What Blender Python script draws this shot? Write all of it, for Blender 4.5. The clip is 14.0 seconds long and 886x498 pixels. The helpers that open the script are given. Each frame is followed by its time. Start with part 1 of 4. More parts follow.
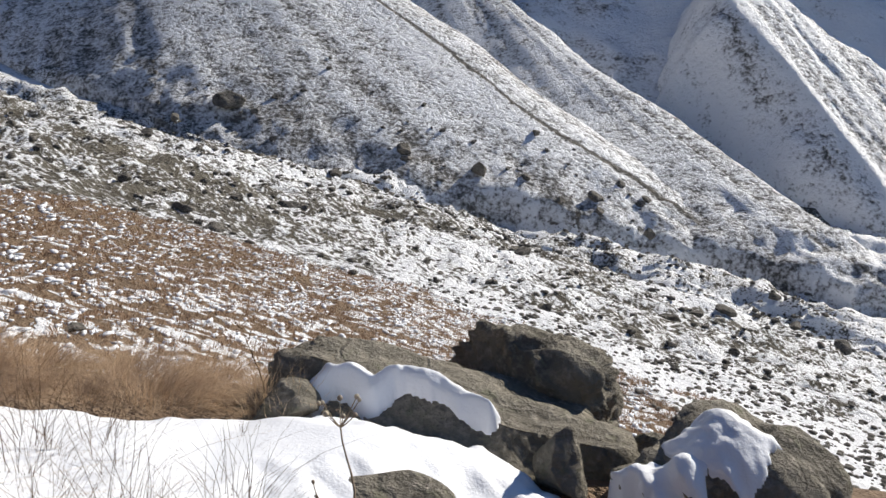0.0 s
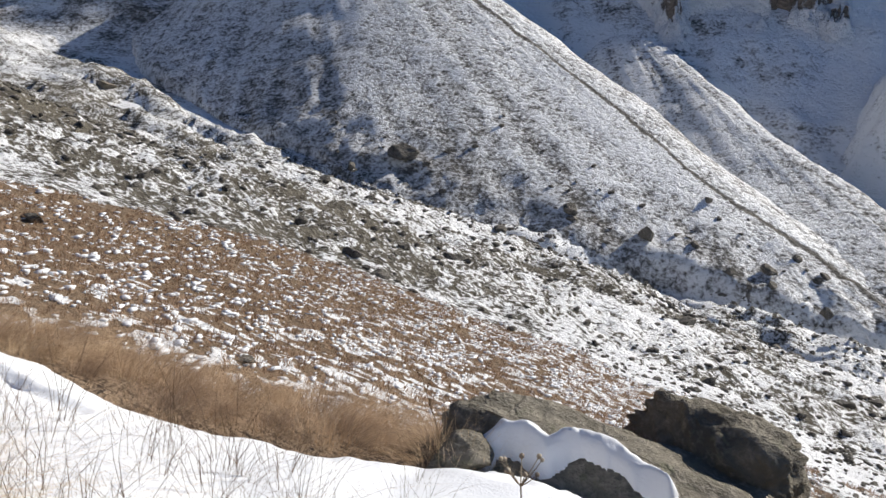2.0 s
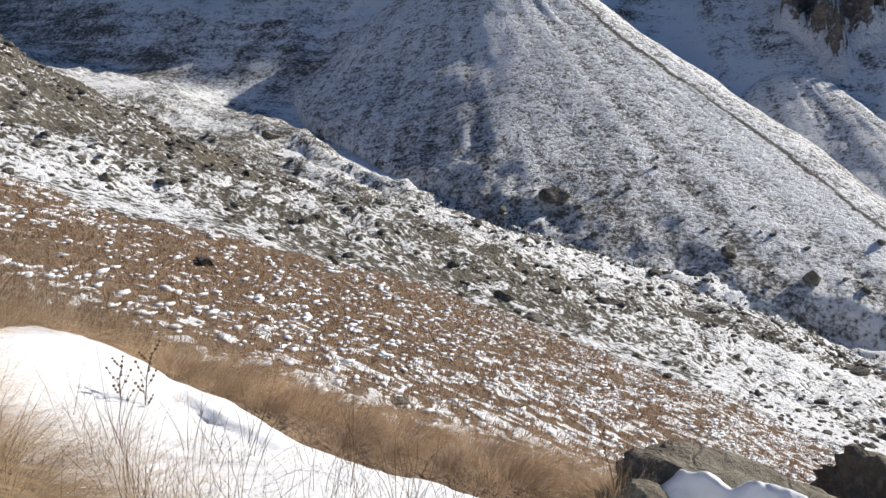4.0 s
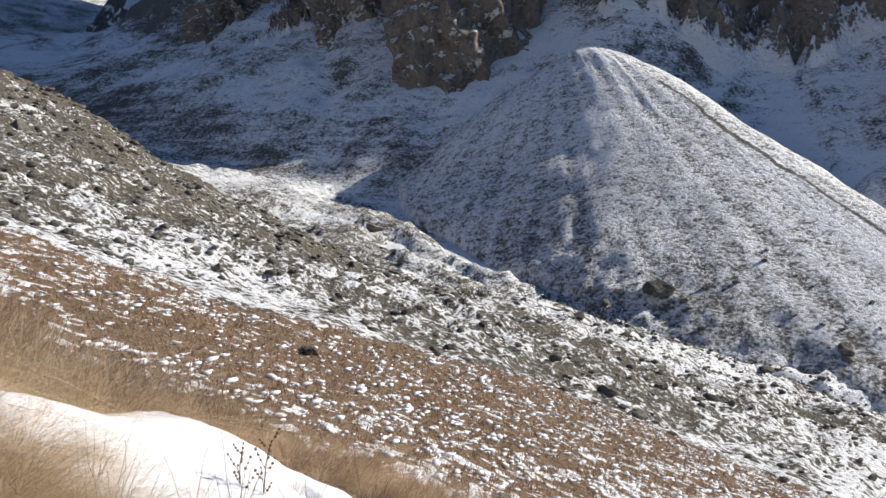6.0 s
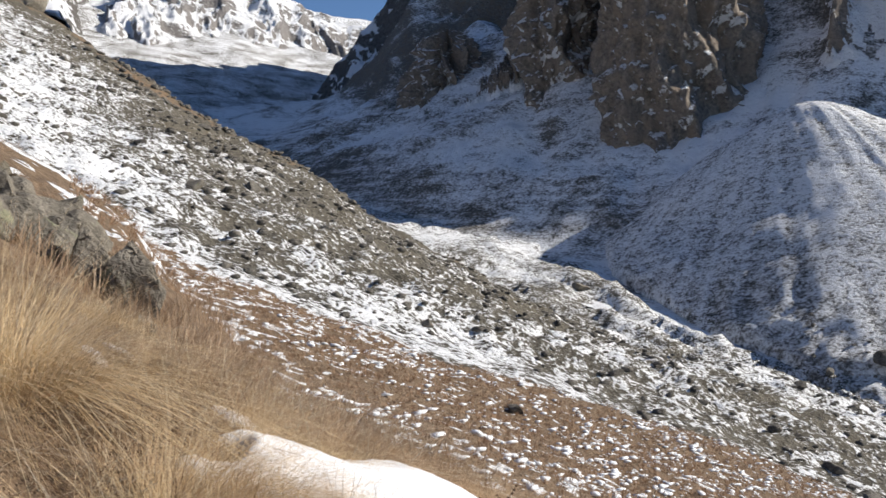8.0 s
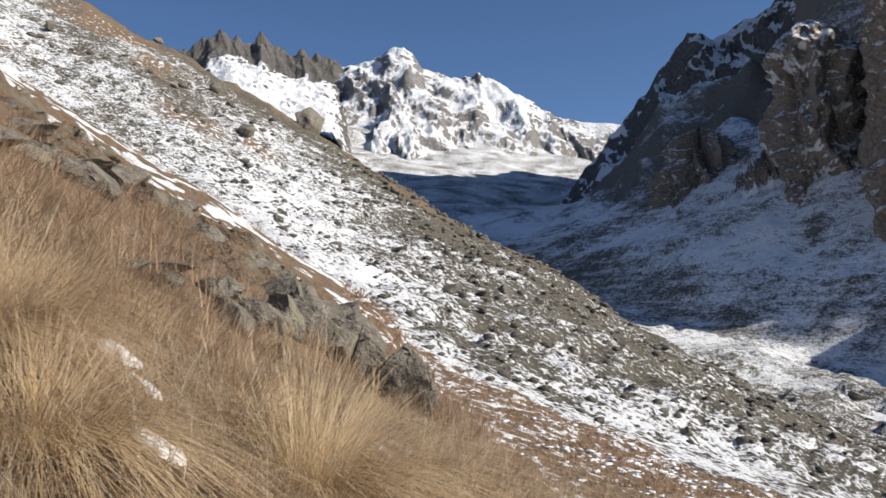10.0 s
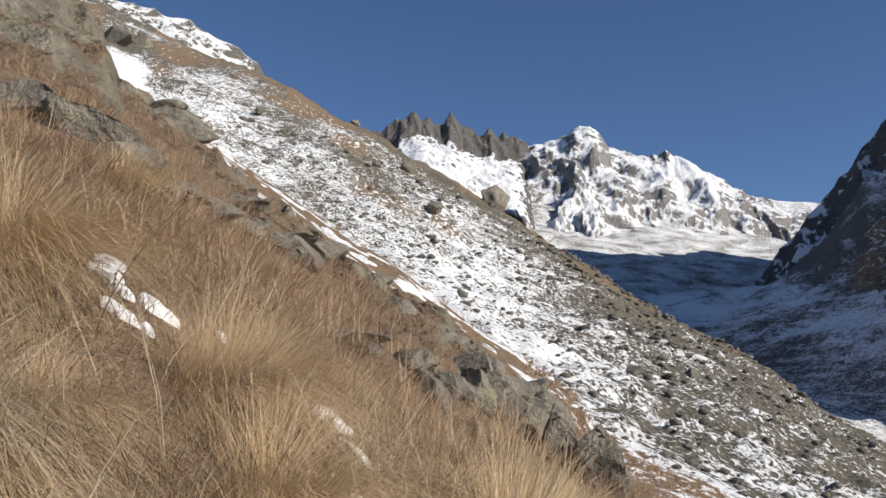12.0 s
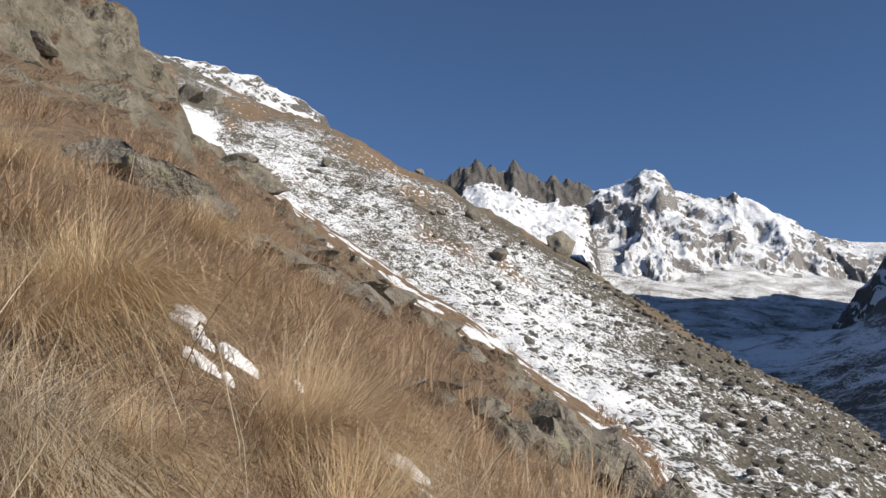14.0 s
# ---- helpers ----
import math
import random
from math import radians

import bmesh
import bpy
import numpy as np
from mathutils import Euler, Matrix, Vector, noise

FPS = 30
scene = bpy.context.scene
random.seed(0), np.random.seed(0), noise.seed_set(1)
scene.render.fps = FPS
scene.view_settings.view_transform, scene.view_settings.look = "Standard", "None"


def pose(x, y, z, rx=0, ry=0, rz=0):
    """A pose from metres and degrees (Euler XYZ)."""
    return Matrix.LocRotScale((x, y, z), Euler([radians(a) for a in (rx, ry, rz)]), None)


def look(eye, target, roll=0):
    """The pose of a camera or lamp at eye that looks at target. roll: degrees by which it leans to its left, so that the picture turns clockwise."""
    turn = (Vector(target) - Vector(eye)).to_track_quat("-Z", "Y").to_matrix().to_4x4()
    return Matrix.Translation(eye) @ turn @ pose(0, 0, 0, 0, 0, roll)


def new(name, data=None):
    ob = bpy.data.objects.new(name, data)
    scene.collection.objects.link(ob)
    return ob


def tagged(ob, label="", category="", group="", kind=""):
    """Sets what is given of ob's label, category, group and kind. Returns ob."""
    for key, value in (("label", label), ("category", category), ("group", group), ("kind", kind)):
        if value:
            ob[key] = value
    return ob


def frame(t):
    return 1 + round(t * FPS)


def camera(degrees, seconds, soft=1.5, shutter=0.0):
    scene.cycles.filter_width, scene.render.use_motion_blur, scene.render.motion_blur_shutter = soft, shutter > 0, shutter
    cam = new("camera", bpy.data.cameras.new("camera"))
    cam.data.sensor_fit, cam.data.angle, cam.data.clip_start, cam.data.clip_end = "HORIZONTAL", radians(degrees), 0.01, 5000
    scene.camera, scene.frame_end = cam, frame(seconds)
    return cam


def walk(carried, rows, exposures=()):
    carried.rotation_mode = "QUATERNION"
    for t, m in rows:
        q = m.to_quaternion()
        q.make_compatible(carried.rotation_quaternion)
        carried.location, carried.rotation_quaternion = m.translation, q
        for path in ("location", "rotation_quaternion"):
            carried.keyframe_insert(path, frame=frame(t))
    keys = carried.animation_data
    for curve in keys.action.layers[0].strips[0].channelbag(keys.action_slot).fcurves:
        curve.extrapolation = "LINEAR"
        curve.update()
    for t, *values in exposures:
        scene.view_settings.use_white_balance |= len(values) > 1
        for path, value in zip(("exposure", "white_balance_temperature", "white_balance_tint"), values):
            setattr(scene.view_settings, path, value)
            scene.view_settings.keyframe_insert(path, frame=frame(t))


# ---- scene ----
from mathutils.bvhtree import BVHTree

# Camera: held at eye height on a steep hillside, panned to the left about the body.
cam = camera(51.93, 14.0, soft=1.45, shutter=0.25)
ROWS = [
    (0.0, -0.000, -0.000, 1.600, 70.63, 0.69, 0.05),
    (0.5, -0.025, -0.001, 1.600, 71.45, 0.74, 2.85),
    (1.0, -0.048, -0.002, 1.600, 72.06, 0.58, 5.57),
    (1.5, -0.068, -0.005, 1.600, 73.00, 0.15, 8.03),
    (2.0, -0.092, -0.008, 1.600, 74.27, -0.17, 10.92),
    (2.5, -0.118, -0.014, 1.600, 75.14, -0.01, 13.95),
    (3.0, -0.141, -0.020, 1.600, 75.76, 0.65, 16.51),
    (5.5, -0.209, -0.046, 1.600, 81.26, 2.98, 24.51),
    (6.0, -0.223, -0.053, 1.600, 83.21, 2.70, 26.45),
    (6.5, -0.242, -0.062, 1.600, 84.33, 2.42, 28.93),
    (7.0, -0.266, -0.077, 1.600, 85.38, 2.37, 32.24),
    (7.5, -0.290, -0.093, 1.600, 86.43, 2.30, 35.57),
    (8.0, -0.316, -0.113, 1.600, 87.52, 2.83, 39.37),
    (8.5, -0.340, -0.133, 1.600, 89.08, 3.94, 43.07),
    (11.0, -0.440, -0.263, 1.600, 97.81, 1.18, 61.68),
    (11.5, -0.450, -0.282, 1.600, 98.87, 0.84, 64.14),
    (12.0, -0.458, -0.300, 1.600, 99.94, 0.19, 66.23),
    (12.5, -0.463, -0.312, 1.600, 100.56, -0.05, 67.78),
    (13.0, -0.467, -0.322, 1.600, 101.11, -0.08, 68.95),
    (13.5, -0.469, -0.328, 1.600, 101.94, 0.00, 69.72),
    (14.0, -0.471, -0.333, 1.600, 102.92, 0.21, 70.42),
]
walk(cam, [(t, pose(*r)) for t, *r in ROWS], [(0.0, 0.23), (3.0, 0.24), (5.5, 0.31), (8.5, 0.36), (11.0, 0.27), (14.0, 0.22)])

# World and sun
SUN_YAW, SUN_UP = -50.0, 28.0          # degrees: left of +y, above the horizon
world = bpy.data.worlds.new("sky")
scene.world = world
world.use_nodes = True
wn = world.node_tree.nodes
sky = wn.new("ShaderNodeTexSky")
sky.sky_type = "NISHITA"
sky.sun_disc = False
sky.sun_elevation = radians(SUN_UP)
sky.sun_rotation = radians(-SUN_YAW)
sky.altitude = 3200
sky.air_density = 1.0
sky.dust_density = 0.0
sky.ozone_density = 5.0
wn["Background"].inputs["Strength"].default_value = 0.087
world.node_tree.links.new(sky.outputs["Color"], wn["Background"].inputs["Color"])
sun_data = bpy.data.lights.new("sun", "SUN")
sun_data.energy = 5.0
sun_data.angle = radians(0.55)
sun_data.color = (1.0, 0.935, 0.835)
sun = new("sun", sun_data)
sun_dir = Vector((-math.sin(radians(SUN_YAW)) * math.cos(radians(SUN_UP)), math.cos(radians(SUN_YAW)) * math.cos(radians(SUN_UP)), math.sin(radians(SUN_UP))))
sun.matrix_world = look(sun_dir * 900, (0, 0, 0))


# ---------------------------------------------------------------- noise and heights
def lattice(x, y, seed):
    """Gradient noise on arrays, about -1 to 1."""
    x0, y0 = np.floor(x), np.floor(y)
    fx, fy = x - x0, y - y0
    ix, iy = x0.astype(np.int64), y0.astype(np.int64)

    def grad(i, j, dx, dy):
        h = (i * 374761393 + j * 668265263 + seed * 974711) & 0xFFFFFFFF
        h = ((h ^ (h >> 13)) * 1274126177) & 0xFFFFFFFF
        a = ((h ^ (h >> 16)) & 0xFFFF) / 65536.0 * 2 * np.pi
        return np.cos(a) * dx + np.sin(a) * dy

    u, v = fx * fx * fx * (fx * (fx * 6 - 15) + 10), fy * fy * fy * (fy * (fy * 6 - 15) + 10)
    a = grad(ix, iy, fx, fy) * (1 - u) + grad(ix + 1, iy, fx - 1, fy) * u
    b = grad(ix, iy + 1, fx, fy - 1) * (1 - u) + grad(ix + 1, iy + 1, fx - 1, fy - 1) * u
    return (a * (1 - v) + b * v) * 1.5


def fbm(x, y, size, octaves, seed, rough=0.5):
    x, y = np.asarray(x, float) / size, np.asarray(y, float) / size
    out, amp = 0.0, 1.0
    for k in range(octaves):
        out = out + amp * lattice(x * 2 ** k + 17.3 * k, y * 2 ** k - 9.1 * k, seed + k)
        amp *= rough
    return out


def ridged(x, y, size, octaves, seed, rough=0.5):
    x, y = np.asarray(x, float) / size, np.asarray(y, float) / size
    out, amp = 0.0, 1.0
    for k in range(octaves):
        out = out + amp * (1 - 2.2 * np.abs(lattice(x * 2 ** k + 5.7 * k, y * 2 ** k + 3.3 * k, seed + k)))
        amp *= rough
    return out


def step(a, b, x):
    t = np.clip((x - a) / (b - a), 0, 1)
    return t * t * (3 - 2 * t)


def soft_plus(x, w):
    return w * np.logaddexp(0, x / w)


def soft_max(a, b, w):
    return b + soft_plus(a - b, w)


def soft_min(a, b, w):
    return a - soft_plus(a - b, w)


EYE = 1.6


def lip_line(x):
    """Where the shoulder on which the camera stands breaks off towards the meadow."""
    return 3.5 + 4.9 * np.exp(-((x + 13) / 7) ** 2) - 0.0142 * np.maximum(-13 - x, 0) ** 2


def crest_line(x):
    """The crest of the moraine and of the spur above it."""
    return 143 - 0.0024 * (x + 70) ** 2


def stream_line(x):
    """The stream that cuts the valley floor below the scree fans."""
    return 186.5 - 0.19 * x + 0.004 * np.maximum(-30 - x, 0) ** 2


def foot_line(x):
    """Where the slopes across the valley begin."""
    return 205 - 0.33 * x + 22 * np.exp(-((x + 140) / 90) ** 2) + 62 * step(-110, -40, x)


def bank_line(x, y):
    """Distance past the winding stream, towards the fans."""
    return y - stream_line(x) - 3.5 * np.sin(x / 19) - 1.6 * np.sin(x / 7.3)


def floor_height(x, y):
    return EYE - 55 - 0.19 * x + 0.00013 * np.maximum(-330 - x, 0) ** 2 + 0.03 * (y - 200)


def big_ground(x, y):
    """Hillside, spur, moraine and valley floor without the small relief."""
    x, y = np.asarray(x, float), np.asarray(y, float)
    r = np.hypot(x, y)
    meadow = EYE - 7 - 0.297 * x - 0.297 * y
    spur = EYE - 11 - 0.33 * x - 0.22 * y + 0.33 * soft_plus(-145 - x, 12) - 4 * np.exp(-((x + 75) / 32) ** 2 - ((y - 140) / 50) ** 2)
    hill = meadow + (spur - meadow) * step(42, 78, np.hypot(x, y + 8))
    hill = hill - 0.62 * soft_plus(y - crest_line(x), 4)
    hill = soft_max(hill, floor_height(x, y), 3)
    bank = bank_line(x, y)
    yaw = np.degrees(np.arctan2(-x, y))
    hill = hill - r * (np.interp(yaw, (-30, 10, 20, 26, 35, 40, 43, 47, 52), (0, 0, 0.6, 1.45, 1.5, 1.35, 1.05, 0.1, 0)) / 57.3) * step(70, 130, r) * step(235, 185, r)
    hill = hill - r * np.interp(yaw, (70, 76, 80, 86, 110), (0, 0.1, 0.6, 1.2, 0.5)) / 57.3 * step(90, 230, r)
    cut = np.exp(-(np.minimum(bank, 0) / 5.5) ** 2) * np.exp(-(np.maximum(bank - 1, 0) / 2.6) ** 2)
    hill = hill - (3.6 + 1.6 * np.sin(x / 31)) * cut * step(150, 120, x) * step(-330, -250, x)
    left = np.maximum(-x, 0)
    rise = 0.40 * left + 0.45 * (1 - np.exp(-left / 3)) - 0.15 * np.maximum(x, 0)
    near = EYE - 1.6 + rise * step(90, 40, left) - np.where(y > 0, soft_min(0.08 + 0.10 * left, 0.60, 0.05), 0.28) * y
    near = near - 0.95 * soft_plus(y - lip_line(x), 0.35) - 0.006 * np.maximum(r - 38, 0) ** 2
    hill = soft_max(hill, near, 0.5)
    brow = np.interp(yaw, (46, 52, 56, 59.5, 61.8, 65.6, 69.1, 73.4, 76.8, 81.8, 86.4, 92, 105, 125), (-60, -14, -5, 0.4, 2.1, 4.9, 7.6, 10.4, 12.6, 15.6, 18.2, 20, 20, 12))
    flank = EYE + r * np.tan(np.radians(brow)) - 0.16 * soft_plus(33 - r, 3) - 0.45 * soft_plus(r - 33, 2.5) + 1.05
    hill = np.where((y > -40) & (x < 0) & (r > 9) & (r < 95), soft_max(hill, flank, 0.35), hill)
    return np.where(hill > 200, 200 + 500 * np.tanh((hill - 200) / 500), hill)


def height(x, y):
    """The ground, with its relief."""
    x, y = np.asarray(x, float), np.asarray(y, float)
    r = np.hypot(x, y)
    far = step(55, 110, r)
    h = big_ground(x, y)
    h = h + 0.10 * fbm(x, y, 2.6, 3, 3) * (1 - far) + 0.35 * fbm(x, y, 9, 3, 5) * step(9, 30, r)
    h = h + far * 1.5 * fbm(x, y, 26, 4, 11) + step(56, 70, r) * 0.75 * (ridged(x, y, 6.5, 4, 21, 0.6) - 0.6)
    trough = step(2, 14, y - crest_line(x)) * step(420, 250, r)
    h = h + trough * (2.0 * ridged(x * 0.35, y + 0.25 * x, 13, 5, 25, 0.55) + 0.5 * ridged(x, y, 7, 3, 27) - 1.6)
    return h + step(400, 900, r) * 9 * fbm(x, y, 160, 5, 31)


# ---------------------------------------------------------------- materials
def nodes_of(name):
    m = bpy.data.materials.new(name)
    m.use_nodes = True
    return m, m.node_tree, m.node_tree.nodes["Principled BSDF"]


def node(tree, kind, ins=None, **props):
    n = tree.nodes.new(kind)
    for k, v in props.items():
        setattr(n, k, v)
    for k, v in (ins or {}).items():
        if isinstance(v, bpy.types.NodeSocket):
            tree.links.new(v, n.inputs[k])
        else:
            n.inputs[k].default_value = v
    return n


def noise_tex(tree, size, detail=5, rough=0.55, vector=None, out="Fac"):
    n = node(tree, "ShaderNodeTexNoise", {"Scale": 1.0 / size, "Detail": detail, "Roughness": rough})
    tree.links.new(vector or node(tree, "ShaderNodeNewGeometry").outputs["Position"], n.inputs["Vector"])
    return n.outputs[out]


def calc(tree, op, a, b=0.0, c=0.0):
    n = tree.nodes.new("ShaderNodeMath")
    n.operation = op
    for i, v in enumerate((a, b, c)):
        if isinstance(v, bpy.types.NodeSocket):
            tree.links.new(v, n.inputs[i])
        else:
            n.inputs[i].default_value = v
    return n.outputs[0]


def ramp01(tree, v, lo, hi):
    return node(tree, "ShaderNodeMapRange", {"Value": v, "From Min": lo, "From Max": hi}, interpolation_type="SMOOTHSTEP").outputs["Result"]


def mix(tree, f, a, b):
    n = tree.nodes.new("ShaderNodeMix")
    n.data_type = "RGBA"
    for k, v in ((0, f), (6, a), (7, b)):
        if isinstance(v, bpy.types.NodeSocket):
            tree.links.new(v, n.inputs[k])
        else:
            n.inputs[k].default_value = v if k == 0 else (*v, 1)
    return n.outputs[2]


def attr(tree, name):
    return node(tree, "ShaderNodeAttribute", attribute_name=name).outputs["Fac"]


def bump(tree, shader, h, strength, distance):
    b = node(tree, "ShaderNodeBump", {"Strength": strength, "Distance": distance, "Height": h})
    tree.links.new(b.outputs["Normal"], shader.inputs["Normal"])


SNOW = (0.83, 0.84, 0.86)


def terrain_material(name, stone, grain, patch, snow_gain=1.0, relief=0.5, grass=False, streak=None, soft=0.08, drift=0.5):
    """Ground of stones (and dry grass) under broken snow. The mesh carries 'snow' (and 'grass'); grain and patch are sizes in metres."""
    m, t, p = nodes_of(name)
    pos = node(t, "ShaderNodeNewGeometry").outputs["Position"]
    fine = noise_tex(t, grain, 6, 0.65, pos)
    broad = noise_tex(t, patch, 5, 0.6, pos)
    huge = noise_tex(t, patch * 7, 4, 0.5, pos)
    c = mix(t, ramp01(t, fine, 0.3, 0.7), stone[0], stone[1])
    c = mix(t, ramp01(t, broad, 0.42, 0.68), c, stone[2])
    if grass:
        g = mix(t, ramp01(t, noise_tex(t, 0.35, 4, 0.6, pos), 0.3, 0.7), (0.15, 0.103, 0.067), (0.27, 0.192, 0.126))
        g = mix(t, ramp01(t, broad, 0.35, 0.75), g, (0.20, 0.14, 0.091))
        turf = ramp01(t, calc(t, "ADD", attr(t, "grass"), calc(t, "MULTIPLY", calc(t, "SUBTRACT", broad, 0.5), 0.9)), 0.4, 0.6)
        fleck = calc(t, "ADD", noise_tex(t, 0.95, 2, 0.55, pos), calc(t, "MULTIPLY", calc(t, "SUBTRACT", attr(t, "snow"), 0.5), 0.6))
        c = mix(t, ramp01(t, calc(t, "ADD", attr(t, "grass"), calc(t, "MULTIPLY", calc(t, "SUBTRACT", broad, 0.5), 0.9)), 0.4, 0.6), c, g)
    s = calc(t, "ADD", attr(t, "snow"), calc(t, "MULTIPLY", calc(t, "SUBTRACT", fine, 0.5), 1.25 * snow_gain))
    s = calc(t, "ADD", s, calc(t, "MULTIPLY", calc(t, "SUBTRACT", broad, 0.5), 0.85 * snow_gain))
    s = calc(t, "ADD", s, calc(t, "MULTIPLY", calc(t, "SUBTRACT", huge, 0.5), drift))
    if streak:
        turn = node(t, "ShaderNodeMapping", {"Vector": pos, "Rotation": (0, 0, streak[0]), "Scale": (1 / streak[1], 1 / streak[2], 1 / streak[2])})
        s = calc(t, "ADD", s, calc(t, "MULTIPLY", calc(t, "SUBTRACT", noise_tex(t, 1.0, 5, 0.6, turn.outputs["Vector"]), 0.5), streak[3]))
    mask = ramp01(t, s, 0.5 - soft, 0.5 + soft)
    if grass:
        mask = node(t, "ShaderNodeMix", {0: turf, 2: mask, 3: ramp01(t, fleck, 0.54, 0.57)}).outputs[0]
    white = mix(t, fine, SNOW, (0.87, 0.875, 0.885))
    t.links.new(mix(t, mask, c, white), p.inputs["Base Color"])
    t.links.new(calc(t, "SUBTRACT", 0.95, calc(t, "MULTIPLY", mask, 0.35)), p.inputs["Roughness"])
    p.inputs["Specular IOR Level"].default_value = 0.25
    h = calc(t, "ADD", fine, calc(t, "MULTIPLY", broad, 1.4))
    h = calc(t, "ADD", h, calc(t, "MULTIPLY", mask, 0.25))
    bump(t, p, h, relief, grain * 1.4)
    return m


GREY = ((0.072, 0.067, 0.059), (0.21, 0.195, 0.175), (0.165, 0.132, 0.098))
BROWN = ((0.13, 0.108, 0.09), (0.34, 0.29, 0.243), (0.25, 0.20, 0.16))
m_ground = terrain_material("hillside_ground", ((0.066, 0.059, 0.046), (0.19, 0.17, 0.136), (0.135, 0.115, 0.083)), 0.45, 2.2, 1.3, 0.8, grass=True, drift=0.32)
m_talus = terrain_material("snow_dusted_scree", ((0.08, 0.075, 0.067), (0.22, 0.206, 0.187), (0.165, 0.142, 0.115)), 0.9, 2.6, 0.75, 0.6, streak=(math.atan2(0.69, 0.72), 34.0, 2.0, 0.30), soft=0.16, drift=0.12)
m_wall = terrain_material("snow_covered_slope", GREY, 1.1, 3.8, 0.62, 0.55, streak=(1.38, 45.0, 6.0, 0.5), soft=0.16, drift=0.30)
m_cliff = terrain_material("brown_cliff_rock", BROWN, 1.6, 8.0, 0.8, 0.9)
m_crag = terrain_material("crag_rock", ((0.125, 0.11, 0.08), (0.32, 0.285, 0.225), (0.235, 0.205, 0.15)), 0.4, 1.8, 1.0, 1.0, grass=True)
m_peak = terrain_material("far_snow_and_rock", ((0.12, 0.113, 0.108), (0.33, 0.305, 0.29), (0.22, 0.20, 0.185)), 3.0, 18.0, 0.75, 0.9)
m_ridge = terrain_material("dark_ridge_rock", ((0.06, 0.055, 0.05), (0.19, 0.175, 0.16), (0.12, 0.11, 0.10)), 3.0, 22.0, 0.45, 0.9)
m_hilltop = terrain_material("hilltop_rock_and_snow", GREY, 1.2, 6.0, 1.0, 0.9)


# ---------------------------------------------------------------- terrain meshes
def sheet(name, X, Y, Z, material, snow=None, grass=None, keep=None):
    """A mesh over a grid of points; keep marks the points whose faces stay."""
    rows, cols = X.shape
    idx = np.arange(rows * cols).reshape(rows, cols)
    quads = np.stack([idx[:-1, :-1], idx[:-1, 1:], idx[1:, 1:], idx[1:, :-1]], -1).reshape(-1, 4)
    co = np.stack([X, Y, Z], -1).reshape(-1, 3)
    vals = {"snow": snow, "grass": grass}
    vals = {k: np.broadcast_to(v, X.shape).reshape(-1) for k, v in vals.items() if v is not None}
    if keep is not None:
        quads = quads[keep.reshape(-1)[quads].any(1)]
        used = np.unique(quads)
        remap = np.full(rows * cols, -1)
        remap[used] = np.arange(len(used))
        quads, co = remap[quads], co[used]
        vals = {k: v[used] for k, v in vals.items()}
    a, b, c = co[quads[0, 0]], co[quads[0, 1]], co[quads[0, 3]]
    if np.cross(b - a, c - a)[2] < 0:
        quads = quads[:, ::-1]
    me = bpy.data.meshes.new(name)
    me.vertices.add(len(co))
    me.vertices.foreach_set("co", co.astype(np.float32).ravel())
    me.loops.add(quads.size)
    me.loops.foreach_set("vertex_index", quads.astype(np.int32).ravel())
    me.polygons.add(len(quads))
    me.polygons.foreach_set("loop_start", np.arange(0, quads.size, 4, dtype=np.int32))
    me.polygons.foreach_set("use_smooth", np.ones(len(quads), dtype=bool))
    for k, v in vals.items():
        me.attributes.new(k, "FLOAT", "POINT").data.foreach_set("value", v.astype(np.float32))
    me.update(calc_edges=True)
    me.materials.append(material)
    return new(name, me)


def steep(X, Y, Z):
    """Upward part of the normal of a grid of points."""
    dxu, dyu, dzu = (np.gradient(a, axis=0) for a in (X, Y, Z))
    dxv, dyv, dzv = (np.gradient(a, axis=1) for a in (X, Y, Z))
    nx, ny, nz = dyu * dzv - dzu * dyv, dzu * dxv - dxu * dzv, dxu * dyv - dyu * dxv
    return np.abs(nz) / np.sqrt(nx * nx + ny * ny + nz * nz + 1e-12)


def geo(a, b, ratio):
    return a * ratio ** np.arange(0, math.log(b / a) / math.log(ratio))


# Ground: one sheet from the camera's feet to the horizon, finer where it is near and in view
bearing = np.radians(np.concatenate([np.arange(-38, 106, 0.41), np.linspace(108, 322, 72)]))
reach = np.concatenate([[0.01], geo(0.4, 60, 1.016), geo(60, 150, 1.0105), geo(150, 240, 1.005), geo(240, 330, 1.0105), geo(330, 1800, 1.02), geo(1800, 4700, 1.08)])
RR, AA = np.meshgrid(reach, bearing, indexing="ij")
GX, GY = -np.sin(AA) * RR, np.cos(AA) * RR
GZ = height(GX, GY)


